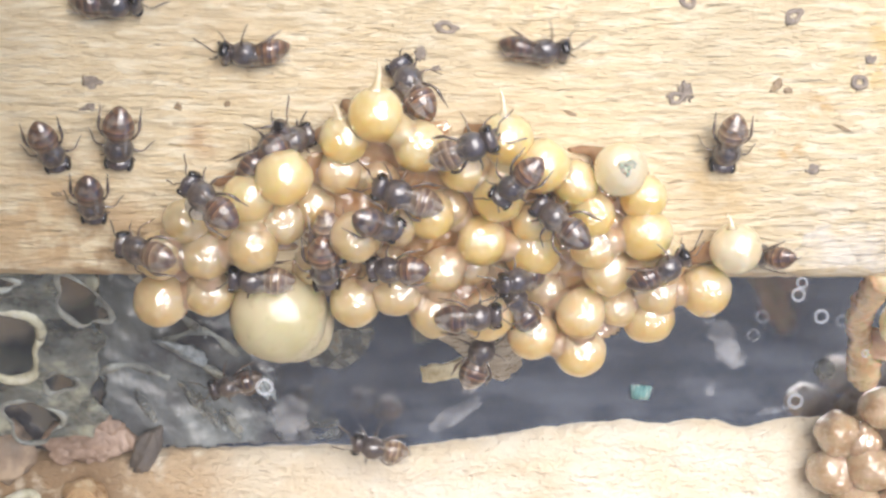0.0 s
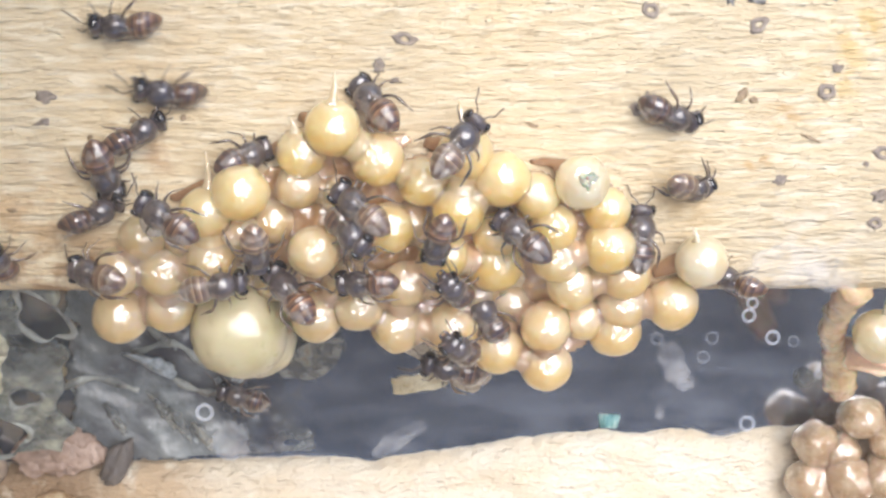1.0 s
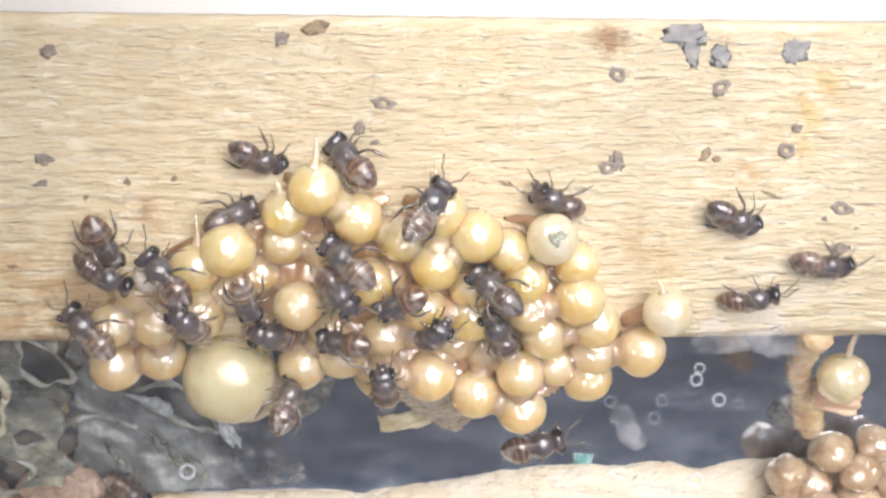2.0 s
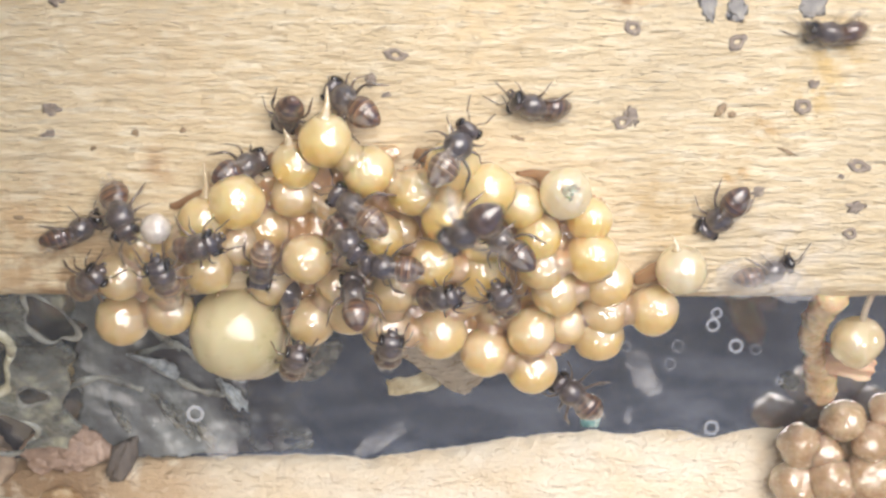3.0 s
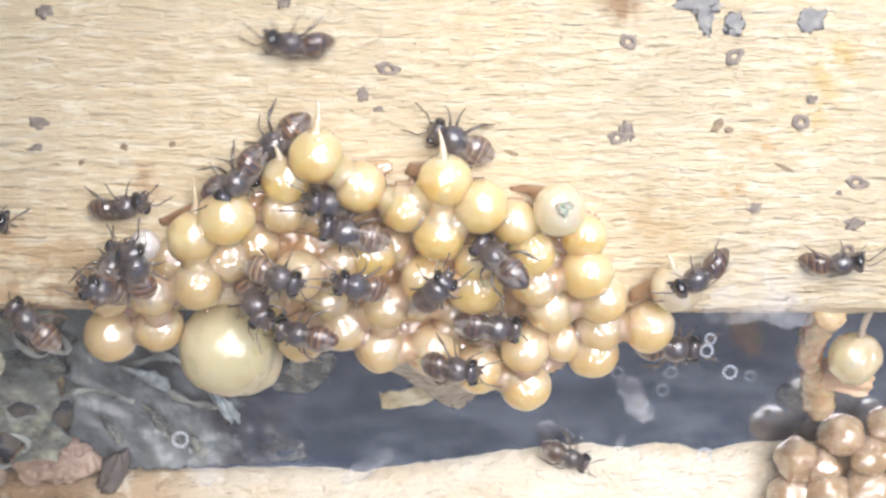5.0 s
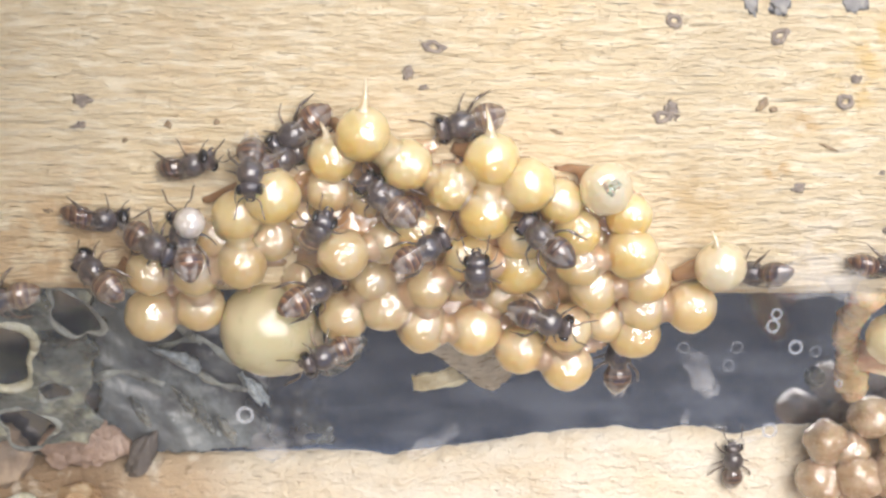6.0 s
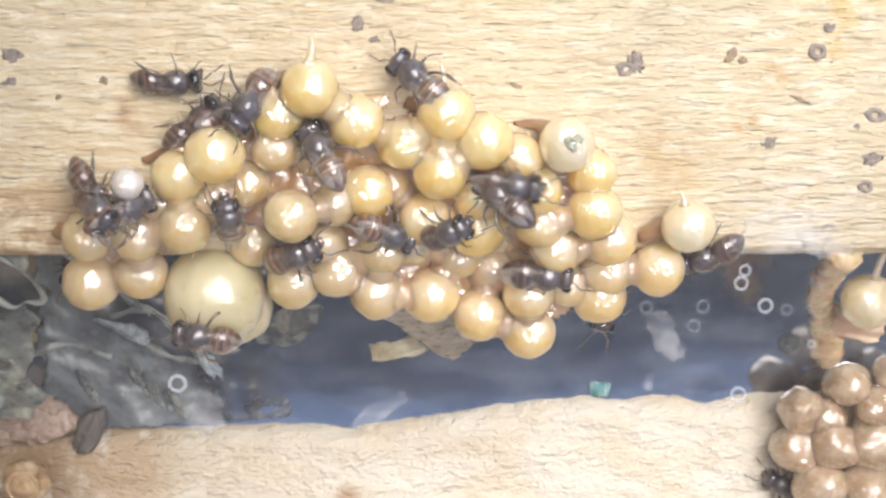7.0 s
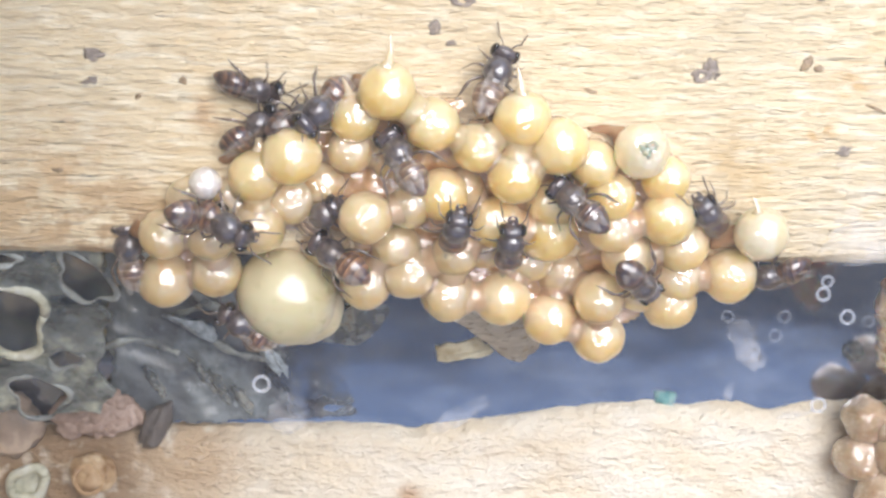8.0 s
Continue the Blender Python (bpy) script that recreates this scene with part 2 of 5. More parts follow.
FLAKE = mottled("grey_flake", [(0.30, (0.20, 0.16, 0.11)), (0.52, (0.40, 0.35, 0.28)), (0.72, (0.62, 0.58, 0.50))], 0.35, 1.3, 0.07)
CREAM = mottled("cream_wax", [(0.30, (0.52, 0.44, 0.26)), (0.6, (0.76, 0.71, 0.52))], 0.45, 1.2, 0.08)
RUST = mottled("rough_resin", [(0.30, (0.26, 0.145, 0.07)), (0.44, (0.46, 0.30, 0.16)), (0.56, (0.62, 0.44, 0.25)), (0.70, (0.84, 0.72, 0.50))], 0.35, 0.95, 0.30, Coat_Weight=0.6)
AMBER = mottled("amber_resin", [(0.28, (0.34, 0.20, 0.10)), (0.42, (0.58, 0.41, 0.23)), (0.56, (0.72, 0.56, 0.34)), (0.72, (0.86, 0.76, 0.54))], 0.3, 0.8, 0.16, Coat_Weight=0.8, Subsurface_Weight=0.5, Subsurface_Scale=0.0008)
LEDGE = mottled("tan_resin", [(0.28, (0.56, 0.36, 0.24)), (0.5, (0.72, 0.50, 0.34)), (0.72, (0.84, 0.66, 0.48))], 0.4, 0.7, 0.08, Subsurface_Weight=0.3, Subsurface_Scale=0.0005)
DULL = mottled("dull_wax", [(0.28, (0.18, 0.15, 0.12)), (0.5, (0.36, 0.28, 0.215)), (0.68, (0.62, 0.50, 0.37))], 0.6, 0.5, 0.12)
DULL_DARK = mottled("dark_resin", [(0.3, (0.11, 0.10, 0.095)), (0.6, (0.19, 0.17, 0.155)), (0.8, (0.28, 0.25, 0.22))], 0.6, 0.7, 0.05)
SCRAP = mottled("milky_scrap", [(0.34, (0.12, 0.135, 0.145)), (0.48, (0.25, 0.27, 0.27)), (0.60, (0.50, 0.52, 0.48)), (0.74, (0.46, 0.34, 0.20))], 0.35, 1.1, 0.14, Alpha=0.45)
# bright silvery tone that stands in for glints
SILVER_GLINT = mottled("silvery_glint", [(0.3, (0.20, 0.23, 0.26)), (0.52, (0.42, 0.48, 0.52)), (0.7, (0.68, 0.75, 0.78))], 0.3, 1.2, 0.15)
SPECK = mottled("dark_resin_speck", [(0.3, (0.20, 0.165, 0.135)), (0.55, (0.33, 0.28, 0.235)), (0.75, (0.56, 0.47, 0.36))], 0.9, 2.6, 0.10)
SPECK_BLUE = mottled("blue_grey_resin", [(0.3, (0.20, 0.20, 0.20)), (0.6, (0.36, 0.35, 0.33)), (0.8, (0.62, 0.57, 0.47))], 0.9, 1.6, 0.04)
SPECK_BROWN = mottled("brown_resin_speck", [(0.3, (0.20, 0.14, 0.085)), (0.7, (0.46, 0.34, 0.20))], 0.45, 1.6, 0.06)
PALE_RING = material("pale_droplet", (0.66, 0.69, 0.72), 0.3, Alpha=0.24)
FAINT_RING = material("faint_droplet", (0.66, 0.69, 0.72), 0.3, Alpha=0.07)
SMUDGE = mottled("milky_smudge", [(0.3, (0.55, 0.56, 0.57)), (0.7, (0.80, 0.78, 0.74))], 0.6, 1.6, 0.02)


def veil(m, scale, low, high, most):
    """Let a thin smear thin out unevenly."""
    k = ramp(m, noise_of(m, coords(m), scale, 5, 0.6), [(low, (0, 0, 0)), (high, (most,) * 3)])
    link(m, k, m.node_tree.nodes["Principled BSDF"].inputs["Alpha"])
    return m


veil(WEB_FILM, 0.45, 0.30, 0.50, 1.0)
veil(SMUDGE, 0.8, 0.34, 0.70, 0.18)
GLASS = bpy.data.materials.new("cover_glass")
GLASS.use_nodes = True
# a faint diffuse share puts an even haze over everything, lifting the darks
clear_way, haze = node(GLASS, "ShaderNodeBsdfTransparent", Color=(0.985, 0.99, 0.99, 1)), node(GLASS, "ShaderNodeBsdfDiffuse", Color=(0.80, 0.82, 0.86, 1))
blend = node(GLASS, "ShaderNodeMixShader", Fac=0.009)
link(GLASS, clear_way.outputs[0], blend.inputs[1])
link(GLASS, haze.outputs[0], blend.inputs[2])
link(GLASS, blend.outputs[0], GLASS.node_tree.nodes["Material Output"].inputs[0])
TEAL = mottled("teal_glint", [(0.35, (0.10, 0.26, 0.28)), (0.5, (0.22, 0.46, 0.47)), (0.62, (0.62, 0.76, 0.74))], 0.25, 1.7, 0.05, (1.6, 0.3, 1))
WHITE = mottled("white_sheet", [(0.3, (0.82, 0.82, 0.81)), (0.7, (0.88, 0.88, 0.87))], 0.6, 0.05, 0.02)
SCREEN_DARK = mottled("screen_dark", [(0.3, (0.035, 0.042, 0.060)), (0.7, (0.060, 0.070, 0.095))], 0.7, 0.1, 0.03)
SHELL = mottled("box_wall", [(0.3, (0.40, 0.30, 0.18)), (0.7, (0.55, 0.43, 0.27))], 0.6, 0.1, 0.05, (0.2, 1, 1))


def chitin(name, dark, warm, rough, hairs=0.0):
    m = material(name, dark, rough, Coat_Weight=1.0, Coat_Roughness=0.07, Coat_IOR=1.75)
    vec = coords(m)
    info = node(m, "ShaderNodeObjectInfo")
    c = mix(m, dark, warm, math_of(m, "MULTIPLY", info.outputs["Random"], 0.9))
    c = mix(m, c, tuple(v * 0.45 for v in dark), ramp(m, noise_of(m, vec, 3.0, 4), [(0.42, (0, 0, 0)), (0.62, (0.8, 0.8, 0.8))]))
    if hairs:
        c = mix(m, c, (0.30, 0.27, 0.23), math_of(m, "MULTIPLY", ramp(m, noise_of(m, vec, 14.0, 3), [(0.52, (0, 0, 0)), (0.66, (1, 1, 1))]), hairs))
    return shade(m, c, bump(m, noise_of(m, vec, 4.0, 3), 0.11, 0.9))


def banded(name, amber, dark):
    """Abdomen plates: amber fronts and dark rear rims along the body."""
    m = material(name, amber, 0.30, Coat_Weight=1.0, Coat_Roughness=0.07, Coat_IOR=1.75, Subsurface_Weight=0.15, Subsurface_Scale=0.0003)
    vec = coords(m)
    w = node(m, "ShaderNodeTexWave", Scale=0.85, Distortion=0.4, Detail=2.0)
    w.wave_profile = "SAW"
    link(m, vec, w.inputs["Vector"])
    info = node(m, "ShaderNodeObjectInfo")
    soft = tuple(0.6 * a + 0.4 * b for a, b in zip(dark, amber))
    c = ramp(m, w.outputs["Fac"], [(0.06, dark), (0.40, soft), (0.74, amber), (0.84, tuple(min(1, v * 1.5) for v in amber)), (0.92, dark)])
    c = mix(m, c, dark, math_of(m, "MULTIPLY", ramp(m, noise_of(m, vec, 1.6, 3), [(0.44, (0, 0, 0)), (0.60, (1, 1, 1))]), 0.7))
    c = mix(m, c, dark, math_of(m, "MULTIPLY", info.outputs["Random"], 0.55))
    return shade(m, c, bump(m, noise_of(m, vec, 12.0, 3), 0.015, 0.5))


BEE_BLACK = chitin("bee_black", (0.060, 0.050, 0.060), (0.105, 0.078, 0.070), 0.3)
BEE_FUR = chitin("bee_thorax", (0.066, 0.056, 0.066), (0.12, 0.092, 0.082), 0.3, 0.2)
BEE_LEG = chitin("bee_leg", (0.115, 0.085, 0.066), (0.24, 0.17, 0.115), 0.35)
BEE_EYE = material("bee_eye", (0.012, 0.010, 0.010), 0.12, Coat_Weight=0.6)
BEE_AMBER = banded("bee_abdomen_amber", (0.34, 0.19, 0.105), (0.075, 0.042, 0.034))
BEE_DUSK = banded("bee_abdomen_dark", (0.22, 0.125, 0.080), (0.055, 0.036, 0.034))
BEE_PALE = banded("bee_abdomen_pale", (0.48, 0.35, 0.23), (0.12, 0.075, 0.055))
WING = material("bee_wing", (0.66, 0.61, 0.55), 0.14, Alpha=0.13, Coat_Weight=1.0, Coat_Roughness=0.08)
VEIN = material("wing_vein", (0.12, 0.08, 0.05), 0.4)


# ---- mesh helpers ----
def link_mesh(name, bm, mat, smooth=True):
    me = bpy.data.meshes.new(name)
    bm.normal_update()
    bm.to_mesh(me)
    bm.free()
    me.materials.append(mat)
    if smooth:
        me.polygons.foreach_set("use_smooth", [True] * len(me.polygons))
    return me


def part(name, bm, mat, parent=None, label="", at=None):
    ob = new(name, bm if isinstance(bm, bpy.types.Mesh) else link_mesh(name, bm, mat))
    if parent is not None:
        ob.parent = parent
    if at is not None:
        ob.matrix_basis = at
    return tagged(ob, label) if label else ob


def mm(*v):
    return Vector(v) * MM


def blob(bm, center, radii, segs=24, rings=16, wobble=0.0, freq=1.0, seed=0.0, flat=None, octave=0.0):
    """An ellipsoid in mm with a lumpy skin; flat: no point below that height."""
    out = bmesh.ops.create_uvsphere(bm, u_segments=segs, v_segments=rings, radius=1.0)["verts"]
    for v in out:
        n = v.co.copy()
        k = 1 + wobble * (noise.noise(n * freq + Vector((seed, seed * 1.7, -seed))) + octave * noise.noise(n * freq * 3.1 + Vector((-seed, seed, seed))))
        p = Vector((center[0] + n.x * radii[0] * k, center[1] + n.y * radii[1] * k, center[2] + n.z * radii[2] * k))
        if flat is not None:
            p.z = max(p.z, flat)
        v.co = p * MM
    return out


def tube(bm, points, radii, sides=8, squash=1.0):
    """A round bar through points (mm) with a radius at each, closed at both ends."""
    pts = [Vector(p) for p in points]
    loops = []
    for i, p in enumerate(pts):
        d = (pts[min(i + 1, len(pts) - 1)] - pts[max(i - 1, 0)]).normalized()
        a = d.orthogonal().normalized() if abs(d.z) > 0.98 else d.cross(Vector((0, 0, 1))).normalized()
        b = d.cross(a)
        r = radii[i] if isinstance(radii, (list, tuple)) else radii
        loops.append([bm.verts.new((p + (a * math.cos(k * math.tau / sides) + b * squash * math.sin(k * math.tau / sides)) * r) * MM) for k in range(sides)])
    for q, w in zip(loops, loops[1:]):
        for k in range(sides):
            bm.faces.new((q[k], q[(k + 1) % sides], w[(k + 1) % sides], w[k]))
    bm.faces.new(loops[0][::-1])
    bm.faces.new(loops[-1])


def curve_points(points, steps=5):
    """Catmull-Rom through the points."""
    p = [Vector(q) for q in points]
    p = [p[0] * 2 - p[1], *p, p[-1] * 2 - p[-2]]
    out = []
    for a, b, c, d in zip(p, p[1:], p[2:], p[3:]):
        for k in range(steps):
            t = k / steps
            out.append(0.5 * ((2 * b) + (c - a) * t + (2 * a - 5 * b + 4 * c - d) * t * t + (3 * b - a - 3 * c + d) * t ** 3))
    return [*out, p[-2]]


def sheet(nx, ny, place, thick):
    """A solid skin: place(u, v) gives the top in mm, thick its depth along -z. place may give None for a hole."""
    bm = bmesh.new()
    grid = [[place(i / nx, j / ny) for i in range(nx + 1)] for j in range(ny + 1)]
    top, low = {}, {}
    cells = []
    for j in range(ny):
        for i in range(nx):
            ids = ((j, i), (j, i + 1), (j + 1, i + 1), (j + 1, i))
            if all(grid[a][b] is not None for a, b in ids):
                cells.append(ids)
    for ids in cells:
        for a, b in ids:
            if (a, b) not in top:
                p = Vector(grid[a][b])
                top[a, b] = bm.verts.new(p * MM)
                low[a, b] = bm.verts.new((p - Vector((0, 0, thick))) * MM)
    edges = {}
    for ids in cells:
        bm.faces.new([top[k] for k in ids])
        bm.faces.new([low[k] for k in reversed(ids)])
        for a, b in zip(ids, ids[1:] + ids[:1]):
            edges[a, b] = 1
    for a, b in edges:
        if (b, a) not in edges:
            bm.faces.new((top[b], top[a], low[a], low[b]))
    return bm


# ---- the setting ----
EDGE_HIGH, EDGE_LOW = 2.2, -11.35


def bar_height(y):
    """The bar's face: flat, easing down towards its lower edge."""
    return 0.0 if y > -6 else -0.04 * (-6 - y) ** 2


def bar_place(u, v):
    x = -27.8 + 63.8 * u
    hi = EDGE_HIGH - 0.021 * x + 0.05 * noise.noise(Vector((x * 0.8, 3, 0)))
    lo = EDGE_LOW - 0.014 * x + 0.09 * noise.noise(Vector((x * 0.5, 9, 0))) + 0.05 * noise.noise(Vector((x * 2.5, 4, 0)))
    y = lo + (hi - lo) * v
    z = bar_height(y) + 0.035 * noise.noise(Vector((x * 0.5, y * 3.0, 1.0))) + 0.02 * noise.noise(Vector((x * 1.6, y * 9.0, 5.0)))
    edge = min(v, 1 - v) * (hi - lo)
    if edge < 0.5:
        z -= 0.55 * (1 - edge / 0.5) ** 2
    return (x, y, z)


bar = tagged(part("wall_bar", sheet(420, 150, bar_place, 7.5), WOOD), "pale planed softwood bar with horizontal grain and specks", "wooden bar", kind="structure")


def low_edge(x):
    w = -22.63 + 1.1 / (1 + math.exp((4.8 - x) / 1.6)) - 0.35 * math.exp(-((x + 1.2) / 0.9) ** 2)
    w -= 0.50 * math.exp(-((x - 16.9) / 1.1) ** 2) + 0.22 * math.exp(-((x - 12.7) / 0.8) ** 2)
    return w + 0.12 * noise.noise(Vector((x * 0.9, 1, 7))) + 0.10 * noise.noise(Vector((x * 2.9, 2, 7)))


def low_place(u, v):
    x = -27.8 + 65.8 * u
    y = -40 + (low_edge(x) + 40) * v
    near = (low_edge(x) - y)
    z = -15.0 + 0.25 * noise.noise(Vector((x * 0.4, y * 0.6, 2))) + 0.12 * noise.noise(Vector((x * 1.5, y * 2.2, 3))) + 0.04 * noise.noise(Vector((x * 5, y * 6, 3)))
    if near < 0.9:
        z -= 0.85 * (1 - near / 0.9) ** 2
    return (x, y, z)


tagged(part("floor_board", sheet(260, 110, low_place, 2.4), WOOD_LOW), "rough pale board with a ragged edge", "board", kind="structure")


def floor_place(u, v):
    x, y = -27.8 + 67.8 * u, -42 + 40 * v
    return (x, y, -16.0 + 0.05 * noise.noise(Vector((x * 0.10, y * 0.2, 0))) + 0.006 * noise.noise(Vector((x * 0.5, y * 1.0, 4))))


tagged(part("floor", sheet(150, 110, floor_place, 1.5), RESIN_DARK), "glossy blue-black floor of the gap between the boards", "floor", kind="structure")


def slab(name, x0, x1, y0, y1, z0, z1, mat, label, category):
    bm = bmesh.new()
    bmesh.ops.create_cube(bm, size=1.0)
    for v in bm.verts:
        v.co = mm(x0 + (v.co.x + 0.5) * (x1 - x0), y0 + (v.co.y + 0.5) * (y1 - y0), z0 + (v.co.z + 0.5) * (z1 - z0))
    bmesh.ops.bevel(bm, geom=bm.edges[:], offset=0.3 * MM, segments=2, affect="EDGES")
    me = link_mesh(name, bm, mat, smooth=False)
    return tagged(new(name, me), label, category, kind="structure")


# west wall stands tall, out of view, to keep sky light off the left
slab("wall_west", -34, -28, -44, 60.0, -18, 40, SHELL, "plain end wall added out of view to close the box", "wall")
# unseen board, added and turned so that it dims the left side
lid = slab("ceiling_lid", -90, 0, -70, 90.0, 40.004, 44, SHELL, "unseen board added over the box end to shade the left", "lid")
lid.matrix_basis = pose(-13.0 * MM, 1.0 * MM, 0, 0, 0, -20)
slab("wall_east", 40.2, 46, -44, 60.0, -18, 15.65, SHELL, "plain end wall added out of view to close the box", "wall")
slab("wall_south", -40, 46, -48, -44.2, -18, 15.65, SHELL, "plain side wall of the wooden box", "wall")
# unseen dark board, added to keep the sky out of the floor's reflection
screen_board = slab("box_lid", -60, 70, 0, 28.0, 66, 69, SCREEN_DARK, "unseen dark board added above the box to block the sky's reflection", "lid")
pane = slab("window_1", -27.9, 45.9, -47.9, 60.0, 15.66, 15.96, GLASS, "clear glass cover over the box", "glass cover")
pane.visible_shadow = False
slab("ground", -220, 220, -220, 220, -24, -18.2, WHITE, "white sheet under the box", "sheet")

# ---- brood cluster ----
CELLS_UPPER = [(-2.53, -4.49, 1.99, 1.07), (-3.77, -5.48, 1.25, 0.95), (-6.09, -6.92, 1.49, 1.10), (-0.87, -5.74, 1.44, 1.04), (-7.48, -7.77, 0.91, 1.01), (0.85, -6.61, 1.48, 0.93), (2.44, -5.50, 1.84, 1.07), (2.24, -7.65, 1.63, 1.02), (-0.44, -8.48, 0.67, 1.01), (3.85, -6.49, 1.80, 1.06), (5.24, -7.24, 1.15, 0.92), (8.04, -7.87, 0.83, 0.93), (5.92, -8.48, 1.08, 0.93)]
CELLS_LEFT = [(-3.35, -9.26, 1.49, 1.00), (-7.34, -9.74, 0.64, 1.02), (-11.04, -10.13, 0.13, 0.97), (-11.20, -12.19, -1.29, 1.11), (-9.23, -11.84, -1.26, 1.06), (-3.36, -12.31, -1.11, 1.03), (-1.65, -11.76, -0.80, 1.09), (-0.11, -12.77, -1.07, 1.08), (0.14, -10.88, -0.13, 0.94), (-9.26, -10.12, 0.06, 1.03)]
CELLS_RIGHT = [(2.05, -12.91, -1.13, 1.08), (1.67, -9.60, 0.43, 1.02), (8.14, -9.32, 0.90, 1.05), (6.12, -9.79, 0.61, 0.96), (6.83, -10.95, -0.03, 1.02), (8.95, -10.57, -0.07, 1.05), (8.99, -11.94, -1.00, 1.07), (3.74, -10.10, -0.20, 1.12), (3.80, -8.82, 0.23, 0.98), (10.97, -11.89, -0.60, 1.07), (8.77, -13.13, -1.37, 1.08), (7.45, -12.60, -1.19, 0.88), (5.91, -12.84, -0.97, 1.06), (6.00, -14.64, -1.83, 1.08), (4.04, -13.88, -1.80, 1.07)]
CELLS_BURIED = [(-3.91, -6.79, 0.65, 0.92), (-1.71, -8.92, 0.77, 0.83), (-6.26, -8.73, 0.12, 1.02), (-2.16, -10.72, -0.59, 0.95), (1.29, -10.65, -0.61, 0.95), (-2.39, -7.16, 0.48, 0.79), (-9.96, -8.79, 0.20, 0.94), (-8.36, -8.86, -0.10, 0.94), (4.53, -12.06, -2.16, 1.03), (3.06, -11.29, -1.40, 1.01), (6.67, -9.25, -0.15, 0.90), (0.35, -8.33, 0.23, 0.89), (-5.06, -8.23, -0.15, 0.94), (-4.92, -10.67, -1.11, 0.96)]


def cell_mesh(seed, mat, name):
    bm = bmesh.new()
    blob(bm, (0, 0, 0), (1, 1, 1), 40, 28, 0.06, 1.5, seed, None, 0.35)
    return link_mesh(name, bm, mat)


CELLS = {tone: [cell_mesh(3.1 * k, tone, "cell") for k in range(7)] for tone in (WAX, WAX_MID, WAX_TAN)}
cluster = tagged(new("brood_cluster"), "cluster of round yellow wax brood cells hanging over the wooden edge", "brood cluster")


def cell(x, y, z, r, mesh, k, label=""):
    c = part("cell", mesh, None, cluster, label)
    c.matrix_basis = pose(x * MM, y * MM, z * MM, 0, 50 * (k % 7), 7 * (k % 5 - 2)) @ Matrix.Diagonal((r * (1 + 0.02 * math.sin(k * 2.1)), r, r * 1.01, 1))
    return c


count = 0
for group, tone in ((CELLS_UPPER, WAX), (CELLS_LEFT, WAX_TAN), (CELLS_RIGHT, WAX), (CELLS_BURIED, WAX_TAN)):
    for x, y, z, r in group:
        kind = WAX_MID if tone is WAX and y < -9.9 - 0.8 * math.sin(count * 1.9) else tone
        cell(x, y, z, r, CELLS[kind][count % 7], count)
        count += 1
big_x, big_y, big_z, big_r = (-6.46, -12.89, -1.60, 2.01)
cell(big_x, big_y, big_z, big_r, cell_mesh(2.0, WAX_BIG, "cell"), 2, "large pale greenish honey pot")
cell(*(-5.75, -13.50, -2.25, 1.52), cell_mesh(5.0, WAX_BIG, "cell"), 5, "pale greenish honey pot")
cell(*(-9.24, -7.90, 1.94, 0.61), cell_mesh(8.0, PEARL, "cell"), 8, "small pearly white cell")
cell(*(11.88, -9.99, 0.54, 1.04), cell_mesh(9.0, WAX_PALE, "cell"), 9, "translucent pale wax cell")
clear = cell(*(6.92, -6.61, 1.88, 1.04), cell_mesh(12.0, WAX_PALE, "cell"), 3, "pale clear cell with grey blotches showing in its wall")
hx, hy, hz, hr = (6.92, -6.61, 1.88, 1.04)
for k, (u, v, a, b) in enumerate(((0.18, 0.28, 0.24, 0.15), (-0.12, 0.12, 0.13, 0.22), (0.10, -0.02, 0.16, 0.09))):
    bm = bmesh.new()
    blob(bm, (0, 0, 0), (hr * a, hr * b, 0.06), 22, 12, 0.55, 1.6, 7.0 + 3 * k, None, 0.5)
    part("blotch", bm, GREY_CORE, cluster, "grey blotch on the clear cell", pose(*mm(hx + hr * u, hy + hr * v, hz + hr * math.sqrt(1 - u * u - v * v) - 0.01), -50 * v, 50 * u, 35 * k))


def spike(base, tip, r, mat=SPIKE_WAX):
    bm = bmesh.new()
    b, t = Vector(base), Vector(tip)
    mid = b.lerp(t, 0.45) + Vector((0.05, 0, 0.03))
    tube(bm, curve_points([b, mid, t], 5), [r * k for k in (1.5, 1.05, 0.80, 0.66, 0.56, 0.48, 0.42, 0.36, 0.28, 0.20, 0.12)], 10)
    return part("wax_spike", bm, mat, cluster)


spike((-2.55, -3.62, 2.25), (-2.45, -2.35, 2.0), 0.26, SPIKE_WAX)
spike((-3.95, -4.70, 1.55), (-4.2, -4.05, 1.4), 0.24, SPIKE_WAX)
spike((2.35, -4.62, 2.05), (2.2, -3.45, 1.8), 0.24, SPIKE_WAX)
spike((11.6, -9.1, 0.9), (11.35, -8.45, 0.9), 0.16)
spike((-7.35, -6.85, 0.9), (-7.40, -5.40, 1.1), 0.22, SPIKE_WAX)


# brown smears that stand in for the shade left of the cells
def shade_tie(points, r0, r1):
    bm = bmesh.new()
    pts = curve_points(points, 4)
    tube(bm, pts, [r0 + (r1 - r0) * k / (len(pts) - 1) for k in range(len(pts))], 14, 0.55)
    for v in bm.verts:
        v.co += mm(0.16, 0.16, 0.10) * noise.noise(v.co / MM * 2.3)
    return part("wax_tie", bm, SHADE_BROWN, cluster)


